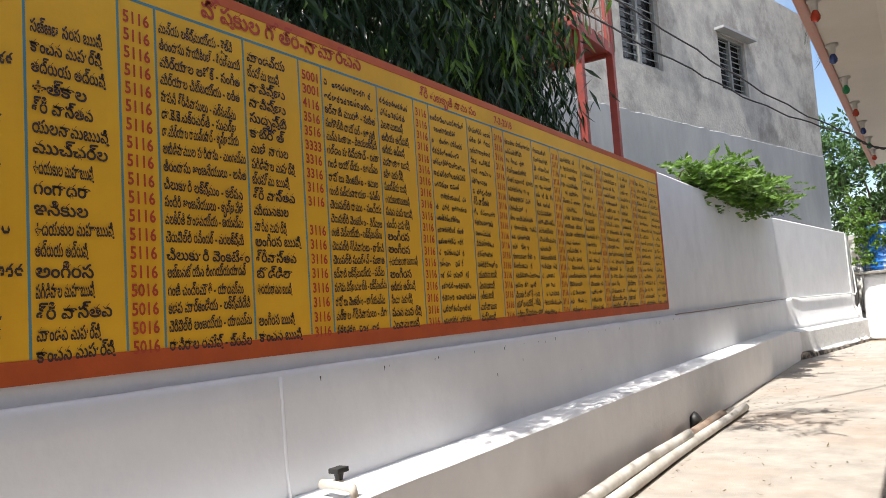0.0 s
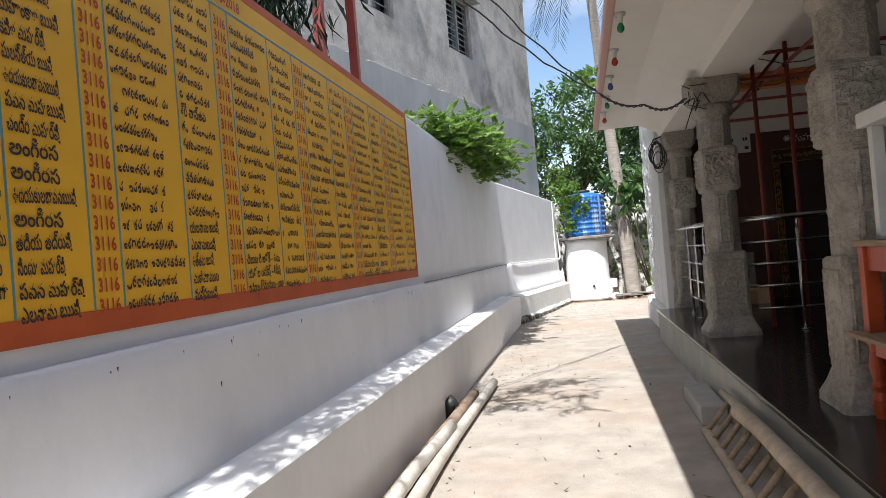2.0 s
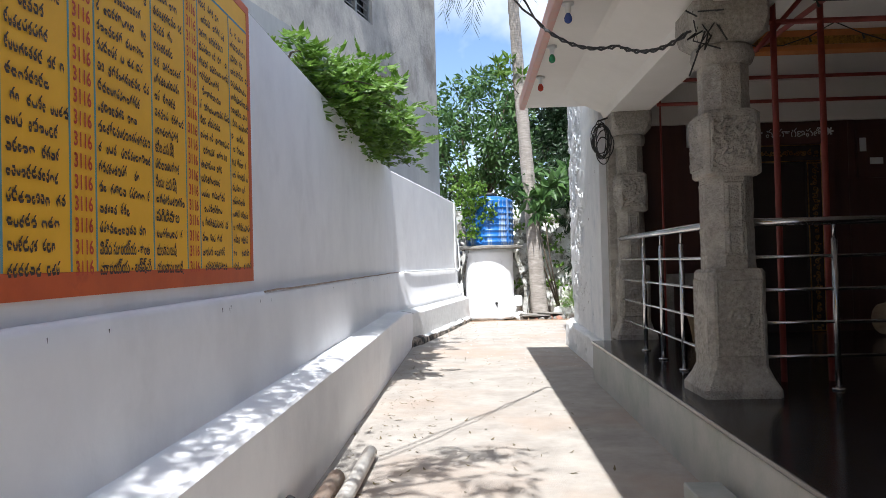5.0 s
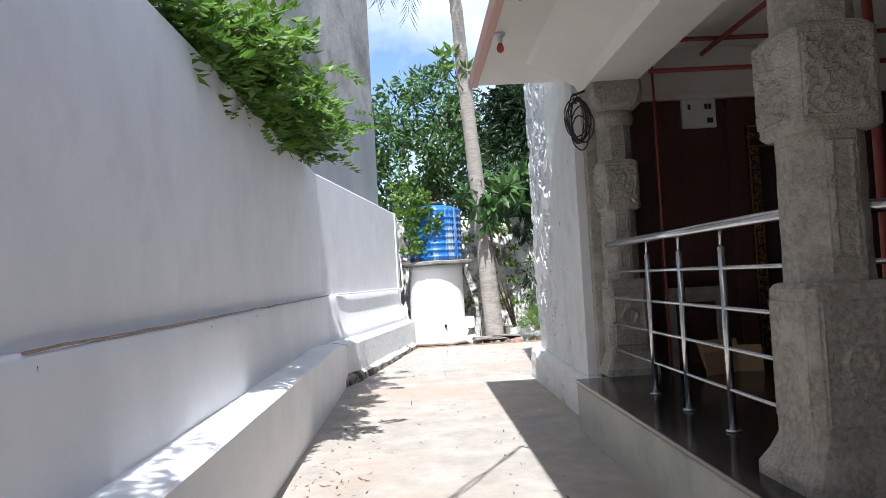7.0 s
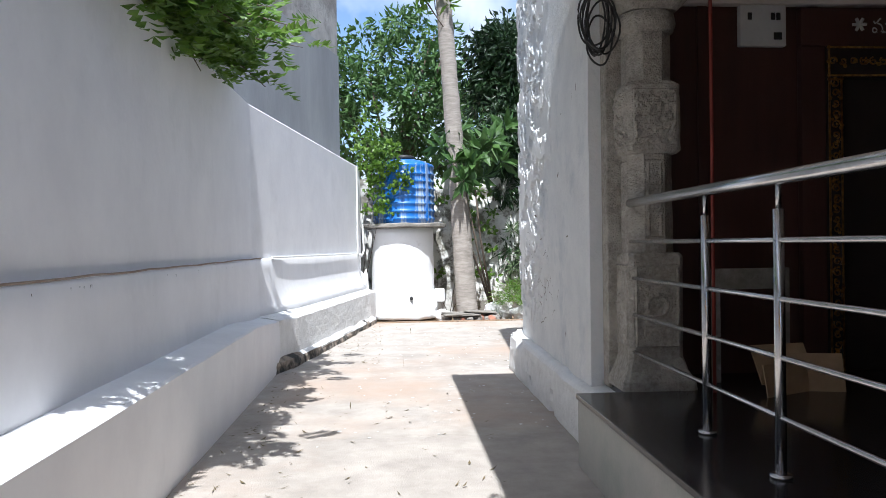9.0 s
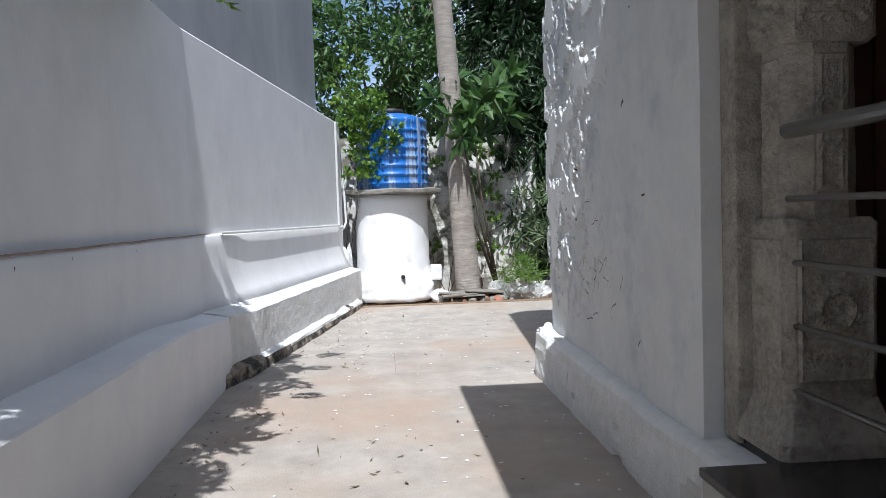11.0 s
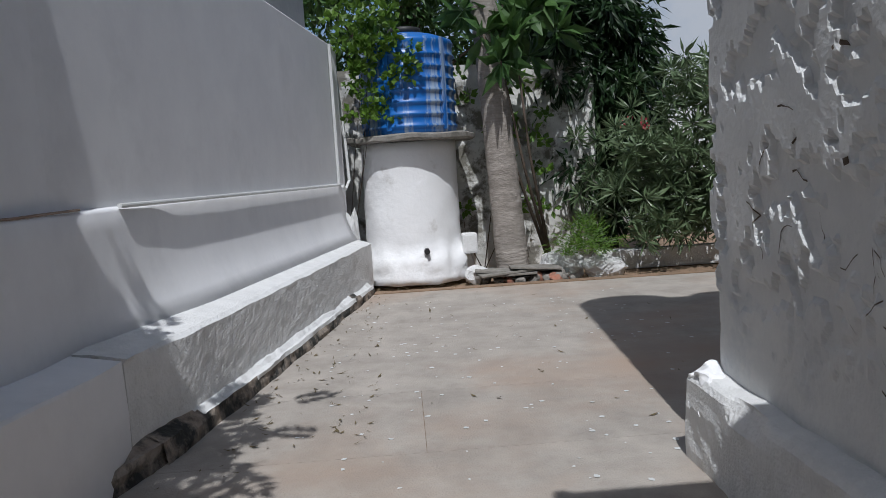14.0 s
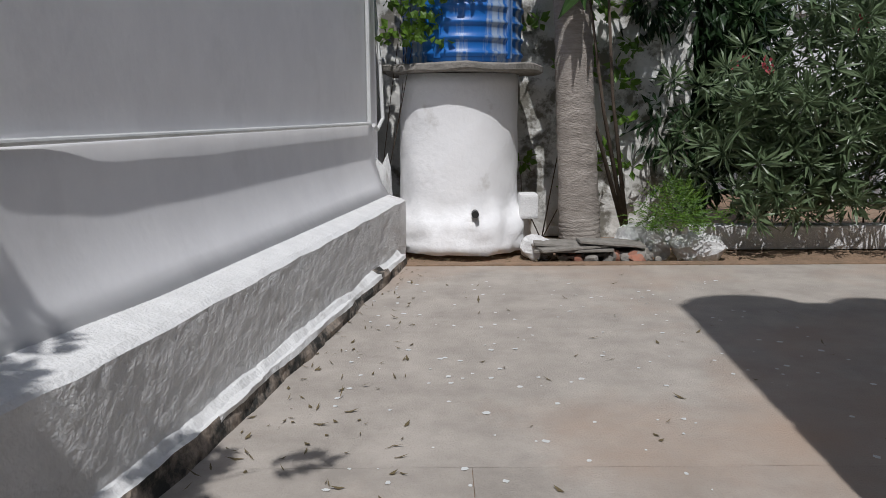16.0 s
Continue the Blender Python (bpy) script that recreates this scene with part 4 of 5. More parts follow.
def broad_tree(label, base, height, crown, size, clumps, per, length, width, m, seed, droop=0.2, radius=0.42, trunk_r=0.16):
    rng = random.Random(seed)
    top = tagged(empty("tree", base), label, "tree")
    base, crown = Vector(base), Vector(crown)
    inv = Matrix.Translation(-base)
    cl = spread_clumps(rng, crown, size, clumps)
    bm = bmesh.new()
    fork = base.lerp(crown, 0.55)
    tube(bm, [base, base.lerp(fork, 0.5) + Vector((0.08, -0.05, 0)), fork], [trunk_r, trunk_r * 0.8, trunk_r * 0.6], 10)
    for c in rng.sample(cl, min(16, len(cl))):
        mid = fork.lerp(c, 0.5) + rand_dir(rng) * 0.2
        tube(bm, [fork, mid, c], [trunk_r * 0.4, trunk_r * 0.25, 0.015], 6)
    parts = [put("trunk", bm, BARK, smooth=True)]
    blades = []
    for c in cl:
        blades += clump(rng, c, radius * rng.uniform(0.6, 1.3), per, length, width, droop)
    parts.append(leaves("foliage", blades, m))
    for o in parts:
        o.parent, o.matrix_parent_inverse = top, inv
    return top

broad_tree("large dark green tree behind the water tank", (-1.2, 30, -0.06), 8, (-1.0, 30, 5.6), (2.6, 1.8, 2.5), 112, 70, 0.25, 0.095, LEAF_MID, 3)
broad_tree("leafy tree with dense dark crown behind the yard", (1.8, 31.5, -0.06), 7, (1.7, 31.5, 4.7), (2.0, 1.6, 2.3), 80, 70, 0.24, 0.09, LEAF_MID, 4)
broad_tree("dark drooping tree beside the old wall", (1.9, 24.7, -0.06), 5, (1.85, 24.55, 2.5), (0.95, 0.75, 2.3), 190, 90, 0.24, 0.055, LEAF_DARK, 6, 0.9, 0.35, 0.1)
broad_tree("dark tree overhanging the back corner", (2.4, 25.6, -0.06), 6, (2.0, 25.6, 5.2), (1.3, 1.0, 1.3), 130, 80, 0.24, 0.07, LEAF_DARK, 9, 0.6, 0.35, 0.1)

# drooping tree behind the board
rng = random.Random(11)
top = tagged(empty("tree", (-4.3, 5.0, -0.06)), "dense tree with long drooping glossy leaves over the wall", "tree")
bm = bmesh.new()
tube(bm, [(-4.3, 5.0, -0.06), (-4.25, 5.0, 2.5), (-4.1, 5.1, 5.5)], [0.16, 0.13, 0.05], 10)
tube(bm, [(-4.15, 5.05, 4.6), (-3.2, 5.5, 5.6), (-1.5, 6.0, 6.0)], [0.06, 0.04, 0.012], 7)
o1 = put("trunk", bm, BARK, smooth=True)
blades, bright = [], []
for i in range(1250):
    c = Vector((rng.uniform(-4.9, -2.6), rng.uniform(1.6, 7.5), rng.uniform(2.8, 6.4)))
    if c.x > -2.95 and c.z < 4.5:
        c.x -= 0.35
    if c.y > 6.9 and c.z > 4.5 and rng.random() < 0.5:
        continue
    for q in range(30):
        a = (Vector((rng.gauss(0, 0.45), rng.gauss(0, 0.45), -1))).normalized()
        (bright if i % 9 == 0 else blades).append((c + Vector((rng.gauss(0, 0.14), rng.gauss(0, 0.14), rng.gauss(0, 0.16))), a, side_of(a, rng), rng.uniform(0.16, 0.32), rng.uniform(0.026, 0.046)))
for i in range(15):
    c = Vector((rng.uniform(-2.3, -1.35), rng.uniform(5.0, 6.7), rng.uniform(5.7, 6.2)))
    for q in range(34):
        a = Vector((rng.gauss(0, 0.7), rng.gauss(0, 0.7), -0.5)).normalized()
        blades.append((c + Vector((rng.gauss(0, 0.12), rng.gauss(0, 0.1), rng.gauss(0, 0.08))), a, side_of(a, rng), rng.uniform(0.14, 0.26), rng.uniform(0.03, 0.05)))
blades, bright = [[b for b in part if b[0].x < -2.75 or b[0].z > 3.6] for part in (blades, bright)]
o2, o3 = leaves("foliage", blades, LEAF_DARK), leaves("young_foliage", bright, LEAF_BRIGHT)
for o in (o1, o2, o3):
    o.parent, o.matrix_parent_inverse = top, Matrix.Translation((4.3, -5.0, 0.06))

# feathery climber spilling over the wall
rng = random.Random(21)
top = tagged(empty("climber", (-3.3, 12.5, -0.06)), "bright green feather-leaved shrub spilling over the white wall", "shrub")
bm = bmesh.new()
blades = []
for i in range(58):
    y = 11.1 + 4.9 * (i / 57) ** 0.75 + rng.uniform(-0.2, 0.2)
    end = Vector((rng.uniform(-2.75, -1.85), y + rng.uniform(-0.3, 0.7), rng.uniform(2.82, 3.65)))
    if y < 12.0:
        end.x, end.z = rng.uniform(-2.8, -2.55), rng.uniform(3.05, 3.25)
    start = Vector((-3.2, y - 0.4, 2.3))
    mid = Vector((-2.8, y - 0.1, 3.12 + 0.2 * rng.random()))
    tube(bm, [start, mid, mid.lerp(end, 0.5) + Vector((0, 0, 0.12)), end], [0.014, 0.011, 0.008, 0.004], 5)
    for q in range(12):
        t = rng.uniform(0.0, 1.0)
        p = mid.lerp(end, t) + Vector((rng.gauss(0, 0.1), rng.gauss(0, 0.14), rng.gauss(0, 0.1)))
        a = (Vector((rng.gauss(0.25, 0.6), rng.gauss(0, 0.8), rng.uniform(-0.15, 0.85)))).normalized()
        blades += sprig(rng, p, a, rng.uniform(0.22, 0.34), 6, 0.125, 0.058)
o1, o2 = put("stem", bm, BARK), leaves("foliage", blades, LEAF_BRIGHT)
for o in (o1, o2):
    o.parent, o.matrix_parent_inverse = top, Matrix.Translation((3.3, -12.5, 0.06))

# palm with ringed trunk
top = tagged(empty("palm_tree", (0.4, 23.1, -0.06)), "tall palm with a pale ringed trunk", "palm tree")
bm = bmesh.new()
axis = [(0.4, 23.1, -0.06), (0.38, 23.1, 0.3), (0.3, 23.1, 1.6), (0.2, 23.1, 3.2), (0.02, 23.1, 6.0), (-0.1, 23.1, 8.5), (-0.1, 23.1, 10.6)]
def on_axis(t):
    t *= len(axis) - 1
    i = min(int(t), len(axis) - 2)
    return Vector(axis[i]).lerp(Vector(axis[i + 1]), t - i)
N = 150
tube(bm, [on_axis(i / N) for i in range(N + 1)], [(0.26 if i < 4 else 0.225 - 0.09 * min(1, (i / N) * 1.3)) + (0.006 if i % 3 == 0 else 0) for i in range(N + 1)], 18)
wander(bm, 0.012, 6, 3)
parts = [put("trunk", bm, TRUNK, smooth=True)]
rng = random.Random(31)
blades = []
bm = bmesh.new()
for i in range(17):
    az = i * 2.4
    d = Vector((math.cos(az), math.sin(az), 0))
    lift, L = rng.uniform(-0.3, 0.9), rng.uniform(2.3, 2.9)
    prev = []
    for k in range(15):
        t = k / 14
        prev.append(Vector((-0.1, 23.1, 10.5)) + d * L * t * (1 - 0.25 * t) + Vector((0, 0, lift * t * 1.6 - 2.4 * t * t)))
    tube(bm, prev, [0.03 - 0.0018 * k for k in range(15)], 5)
    for k in range(2, 15):
        for q in range(3):
            p = prev[k - 1].lerp(prev[k], q / 3)
            al = (prev[k] - prev[k - 1]).normalized()
            for s in (-1, 1):
                sd = al.cross(Vector((0, 0, 1))).normalized() * s
                a = (sd * 0.8 + al * 0.5 - Vector((0, 0, rng.uniform(0.4, 1.0)))).normalized()
                blades.append((p, a, al, rng.uniform(0.45, 0.65), 0.035))
parts += [put("stalk", bm, LEAF_DARK), leaves("frond", blades, LEAF_DARK)]
for o in parts:
    o.parent, o.matrix_parent_inverse = top, Matrix.Translation((-0.4, -23.1, 0.06))

# leafy plants on and about the palm
def rosette_plant(label, base, heads, m, seed, length=0.3, width=0.1, n=16, stem_r=0.03):
    rng = random.Random(seed)
    top = tagged(empty("shrub", base), label, "shrub")
    bm = bmesh.new()
    blades = []
    for num, h in enumerate(heads):
        h = Vector(h)
        b = Vector(base)
        if num < 3:
            tube(bm, [b, b.lerp(h, 0.5) + rand_dir(rng) * 0.12, h], [stem_r, stem_r * 0.7, stem_r * 0.4], 7)
        for q in range(n):
            a = rand_dir(rng, 0.15)
            blades.append((h + a * 0.03, a, side_of(a, rng), length * rng.uniform(0.7, 1.1), width))
    inv = Matrix.Translation(-Vector(base))
    for o in (put("stem", bm, BARK, smooth=True), leaves("foliage", blades, m)):
        o.parent, o.matrix_parent_inverse = top, inv
    return top

rosette_plant("broad-leaved frangipani shrub leaning on the palm", (0.95, 23.3, -0.06), [(0.32, 22.75, 2.6), (0.5, 22.8, 2.9), (0.15, 22.9, 2.95), (0.7, 22.9, 3.2), (0.9, 23.0, 3.4), (-0.05, 23.2, 3.3), (0.75, 23.2, 2.7), (1.1, 23.2, 3.0), (1.2, 23.3, 3.7), (0.3, 23.3, 3.6)], LEAF_MID, 41, 0.44, 0.14, 22, 0.026)
rng = random.Random(43)
rosette_plant("small-leaved creeper on the old wall", (0.1, 23.8, -0.06), [(rng.uniform(-0.2, 1.1), rng.uniform(23.55, 23.9), rng.uniform(0.5, 2.7)) for _ in range(34)], LEAF_BRIGHT, 44, 0.13, 0.075, 10, 0.008)
rosette_plant("creeper hanging over the water tank", (-1.75, 23.6, -0.06), [(-1.32 + rng.gauss(0, 0.15), 22.66 + rng.uniform(-0.06, 0.2), rng.uniform(2.0, 3.3)) for _ in range(60)] + [(-1.5 + rng.gauss(0, 0.2), 22.95 + rng.uniform(-0.1, 0.3), rng.uniform(3.1, 4.1)) for _ in range(26)] + [(-1.0 + rng.gauss(0, 0.16), 22.66, rng.uniform(2.35, 3.25)) for _ in range(26)], LEAF_BRIGHT, 45, 0.1, 0.075, 9, 0.006)
rosette_plant("young leafy sapling on the palm trunk", (0.05, 23.0, 5.5), [(-0.3, 22.9, 6.0), (-0.5, 22.9, 6.3), (-0.2, 22.9, 6.4), (-0.45, 22.8, 6.1), (0.1, 22.9, 6.0)], LEAF_BRIGHT, 46, 0.3, 0.09, 16, 0.015)

# oleanders with narrow whorled leaves
rng = random.Random(51)
for n_, (bx, by) in enumerate(((2.25, 23.45), (2.9, 23.5), (3.6, 23.6), (4.6, 23.6))):
    heads = []
    for _ in range(150):
        heads.append((bx + rng.gauss(0, 0.4), by - rng.uniform(-0.3, 0.95), rng.uniform(0.3, 1.75 if n_ == 0 else 2.6)))
    t = rosette_plant("oleander bush with narrow grey-green leaves and pink flowers", (bx, by, -0.05), heads, LEAF_OLEANDER, 52 + n_, 0.23, 0.034, 24, 0.012)
    t["group"] = "oleander bushes"
    bl = []
    for h in rng.sample(heads, 5):
        if h[2] > 1.4:
            bl += clump(rng, (h[0], h[1] - 0.1, h[2] + 0.12), 0.07, 14, 0.06, 0.045)
    if bl:
        o = tagged(leaves("flower", bl, PETAL), kind="stuff")
        o.parent, o.matrix_parent_inverse = t, Matrix.Translation((-bx, -by, 0.05))
rng = random.Random(61)
bl = []
for _ in range(300):
    d = rand_dir(rng, 0.5)
    p = Vector((1.2, 22.55, 0.3)) + Vector((d.x * 0.42, d.y * 0.3, abs(d.z) * 0.38)) * rng.uniform(0.3, 1)
    bl += sprig(rng, p, (d + Vector((0, -0.3, 0.1))).normalized(), 0.14, 5, 0.045, 0.012)
top = leaves("fern_bush", bl, LEAF_BRIGHT)
tagged(top, "low feathery bright green bush", "bush")

# ---- cables and lamps ----
bm = bmesh.new()
for k in range(2):
    stops = [Vector(q) for q in ((0.26, 9.66, 2.98), (-0.1, 10.3, 3.08), (-0.62, 10.9, 3.44), (-1.9, 8.2 - 0.3 * k, 3.95 + 0.25 * k), (-3.6, 4.6, 5.2 + 0.5 * k))]
    pts = []
    for a_, b_ in zip(stops, stops[1:]):
        for i in range(14):
            t = i / 14
            pts.append(a_.lerp(b_, t) - Vector((0, 0, 0.35 * t * (1 - t))) + Vector((0.012 * math.cos(i * 1.7 + 3.1 * k), 0, 0.012 * math.sin(i * 1.7 + 3.1 * k))))
    tube(bm, pts + [stops[-1]], 0.009, 6)
tagged(put("cable", bm, BLACK), "two twisted black power cables strung to a pillar", "cable")
bm = bmesh.new()
rng = random.Random(71)
for k in range(9):
    cx, cz, rx, rz = 0.33 + rng.gauss(0, 0.015), 2.84 + rng.gauss(0, 0.03), 0.1 + rng.uniform(-0.03, 0.02), 0.2 + rng.uniform(-0.05, 0.04)
    tube(bm, [(cx + rx * math.sin(a), 13.6 + 0.02 * math.sin(3 * a + k) - 0.01 * k, cz + rz * math.cos(a)) for a in [2 * math.pi * q / 24 for q in range(25)]], 0.007, 5)
tube(bm, [(0.33, 13.6, 3.02), (0.3, 13.6, 3.1), (0.42, 13.6, 3.14)], 0.012, 6)
tagged(put("cable_coil", bm, BLACK), "coil of black cable hung on the pillar", "cable")
for i, m in enumerate((BULB_RED, BULB_RED, BULB_RED, BULB_BLUE, BULB_GREEN, BULB_RED, BULB_BLUE, BULB_GREEN, BULB_RED)):
    y = 3.3 + i * 1.2
    at = (-0.45, y, 3.5)
    top = tagged(empty("eave_lamp", at), "small coloured bulb in a white holder under the eave", "lamp", "bulbs along the eave")
    bm = bmesh.new()
    loft(bm, [circle(0, 0, z, r, 12) for z, r in ((0, 0.05), (-0.02, 0.05), (-0.025, 0.026), (-0.08, 0.022), (-0.085, 0.018))])
    put("holder", bm, WHITE_PAINT, top, True)
    bm = bmesh.new()
    loft(bm, [circle(0, 0, z, r, 12) for z, r in ((-0.084, 0.015), (-0.1, 0.024), (-0.125, 0.033), (-0.15, 0.03), (-0.166, 0.014))])
    put("bulb", bm, m, top, True)

# ---- hall fittings ----
door = tagged(empty("shrine_door", (2.75, 13.9, 0.455)), "gilded carved door frame round a shrine doorway painted as shade", "door")
def in_door(ob):
    ob.parent, ob.matrix_parent_inverse = door, Matrix.Translation((-2.75, -13.9, -0.455))
    return ob
# near-black sheet on the solid wall paints the shade inside the shrine
in_door(boxed("opening_shade", (2.2, 2.9, 13.925, 13.945, 0.46, 2.56), DARKNESS))
for x0, x1, z0, z1 in ((1.9, 2.08, 0.46, 2.79), (3.1, 3.25, 0.46, 2.79), (1.9, 3.25, 2.79, 3.06)):
    tagged(in_door(boxed("casing", (x0, x1, 13.885, 13.948, z0, z1), MAROON, None, 0.01)), "dark maroon timber casing")
q = random.Random(3)
for x0, x1, z0, z1 in ((2.083, 2.197, 0.46, 2.56), (2.903, 3.097, 0.46, 2.56), (2.083, 3.097, 2.563, 2.787)):
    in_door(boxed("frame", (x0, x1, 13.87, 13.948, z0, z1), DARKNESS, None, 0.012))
    bm = bmesh.new()
    for edge in ((x0 + 0.012, z0, x0 + 0.012, z1), (x1 - 0.012, z0, x1 - 0.012, z1), (x0, z0 + 0.012, x1, z0 + 0.012), (x0, z1 - 0.012, x1, z1 - 0.012)):
        tube(bm, [(edge[0], 13.868, edge[1]), (edge[2], 13.868, edge[3])], 0.008, 6)
    along = max(x1 - x0, z1 - z0)
    for k in range(int(along / 0.075)):
        c = 0.04 + k * 0.075
        cx_, cz_ = ((x0 + x1) / 2, z0 + c) if z1 - z0 > x1 - x0 else (x0 + c, (z0 + z1) / 2)
        turn, r = q.uniform(0, 6.28), q.uniform(0.026, 0.036)
        tube(bm, [(cx_ + r * (1 - t / 13) * math.cos(turn + t * 0.75), 13.866, cz_ + r * (1 - t / 13) * math.sin(turn + t * 0.75)) for t in range(11)], 0.007, 5)
        for _ in range(2):
            bmesh.ops.create_uvsphere(bm, u_segments=7, v_segments=5, radius=q.uniform(0.008, 0.016), matrix=Matrix.Translation((cx_ + q.uniform(-0.045, 0.045), 13.866, cz_ + q.uniform(-0.045, 0.045))))
    tagged(in_door(put("carving", bm, GOLD, smooth=True)), "gilded scrollwork")
cu = bpy.data.curves.new("letters", "FONT")
cu.body, cu.size, cu.resolution_u = "మహాగణపతి", 0.15, 2
tmp = new("letters", cu)
bpy.context.view_layer.update()
me = bpy.data.meshes.new_from_object(tmp.evaluated_get(bpy.context.evaluated_depsgraph_get()))
bpy.data.objects.remove(tmp)
me.materials.clear()
me.materials.append(WHITE_PAINT)
wide = max(v.co.x for v in me.vertices)
sign = new("door_sign", me)
sign.matrix_world = Matrix.Translation((2.42, 13.88, 2.88)) @ Matrix.Rotation(radians(90), 4, "X") @ Matrix.Diagonal((0.68 / wide, 1, 1, 1))
tagged(sign, "white Telugu lettering above the shrine door", "sign")
for x in (2.33, 3.2):
    bm = bmesh.new()
    for a in range(6):
        c, s = math.cos(a * math.pi / 3), math.sin(a * math.pi / 3)
        tube(bm, [(x, 13.88, 2.94), (x + 0.05 * c, 13.878, 2.94 + 0.05 * s)], 0.012, 5)
    tagged(put("flower_mark", bm, WHITE_PAINT), "white painted flower mark", "sign")
panel = tagged(boxed("switch_board", (1.46, 1.8, 13.9, 13.95, 2.79, 3.1), WHITE_PAINT, None, 0.008), "white switch board on the maroon wall", "switch board")
for x, z in ((1.53, 3.0), (1.7, 3.0), (1.74, 3.0), (1.72, 2.86), (1.75, 2.86)):
    boxed("switch", (x - 0.014, x + 0.014, 13.892, 13.899, z - 0.025, z + 0.025), BLACK, panel)
case = tagged(empty("wooden_frame", (1.35, 13.5, 0.455)), "old wooden frame with torn papers leaning on the wall", "frame")
for d in ((1.07, 1.16, 13.6, 13.64, 0.456, 1.22), (1.55, 1.64, 13.6, 13.64, 0.456, 1.22), (1.16, 1.55, 13.6, 13.64, 1.08, 1.22)):
    p = boxed("batten", d, SLAB, None, 0.005)
    p.parent, p.matrix_parent_inverse = case, Matrix.Translation((-1.35, -13.5, -0.455))
for i, (x, y, z, rx, rz) in enumerate(((1.45, 13.35, 0.62, 62, 10), (1.6, 13.3, 0.56, 70, -15), (1.4, 13.2, 0.52, 80, 25))):
    p = boxed("cardboard_sheet", (-0.2, 0.2, -0.004, 0.004, -0.13, 0.13), PAPER)
    p.matrix_world = pose(x, y, z, rx - 90, 0, rz)
    tagged(p, "brown cardboard sheet leaning by the railing", "cardboard", "cardboard sheets")
notice = tagged(boxed("notice_board", (3.55, 4.1, 13.915, 13.945, 2.35, 2.95), MAROON, None, 0.006), "dark notice board with small white labels", "notice board")
for x0, x1, z0, z1 in ((3.58, 3.66, 2.68, 2.85), (3.7, 3.86, 2.52, 2.6), (3.9, 4.06, 2.52, 2.6)):
    boxed("label_plate", (x0, x1, 13.908, 13.914, z0, z1), WHITE_PAINT, notice)
bm = bmesh.new()
loft(bm, [circle(0, 0, z, r, 24) for z, r in ((0, 0.14), (0.03, 0.17), (0.18, 0.2), (0.42, 0.2), (0.58, 0.17), (0.61, 0.14))])
dr_ = tagged(put("temple_drum", bm, WOOD, None, True), "barrel-shaped wooden drum lying on the granite floor", "drum")
dr_.matrix_world = pose(3.35, 13.2, 0.66, 0, 90, 0)
rng = random.Random(77)
for px_, py_ in ((0.55, 9.88),):
    bm = bmesh.new()
    for i in range(9):
        a0 = Vector((px_ - 0.2 + rng.uniform(-0.08, 0.08), py_ - 0.22, 3.0 + rng.uniform(-0.05, 0.12)))
        tube(bm, [a0, a0 + Vector((rng.uniform(-0.12, 0.12), -rng.uniform(0, 0.1), rng.uniform(-0.22, 0.15))), a0 + Vector((rng.uniform(-0.18, 0.18), -rng.uniform(0.0, 0.12), rng.uniform(-0.35, 0.1)))], 0.006, 5)
    tagged(put("wire_tangle", bm, BLACK), "tangle of black wires tied at the pillar head", "cable")
bm = bmesh.new()
for y in (10.2, 11.4):
    pts = [(0.9 + 0.24 * i, y, 3.55 - 0.22 * abs(math.sin(i * 0.62))) for i in range(16)]
    tube(bm, pts, 0.006, 5)
    for p_ in pts[::2]:
        tube(bm, [p_, (p_[0] + 0.02, p_[1], p_[2] - 0.05)], [0.006, 0.012], 5)
tagged(put("light_string", bm, BLACK), "sagging string of small unlit lights under the ceiling", "light string")
# red steel pipes and beams under the ceiling
frame_ = tagged(empty("scaffold", (1, 11, 0.455)), "red painted steel pipe frame under the ceiling", "frame")
bm = bmesh.new()
tube(bm, [(0.98, 13.3, 0.455), (0.98, 13.3, 3.6)], 0.012, 8)
for x, y in ((1.09, 10.3), (1.45, 10.3), (4.1, 12.5), (4.1, 10.3)):
    tube(bm, [(x, y, 0.455), (x, y, 3.6)], 0.025, 8)
for y in (10.3, 13.3):
    tube(bm, [(0.95, y, 3.22), (6.0, y, 3.22)], 0.022, 8)
    tube(bm, [(0.95, y, 3.5), (6.0, y, 3.5)], 0.022, 8)
for x in (0.95, 1.45, 4.1):
    tube(bm, [(x, 6.0, 3.36), (x, 13.3, 3.36)], 0.022, 8)
tube(bm, [(0.95, 10.3, 3.0), (1.4, 10.3, 3.5)], 0.018, 8)
p = put("pipe", bm, RED_STEEL, None, True)
p.parent, p.matrix_parent_inverse = frame_, Matrix.Translation((-1, -11, -0.455))
for y in (11.8, 7.8):
    b = tagged(boxed("ceiling_beam", (0.9, 8.0, y, y + 0.18, 3.4, 3.598), ORANGE_BEAM, None, 0.01), "orange painted ceiling beam with gilt band", "beam", kind="structure")
    boxed("gilt_band", (0.9, 8.0, y - 0.008, y - 0.002, 3.45, 3.53), GOLD, b)
tagged(boxed("white_post", (4.15, 4.45, 13.2, 13.5, 0.456, 3.59), PLASTER, None, 0.02), "white plastered square post in the hall", "post")

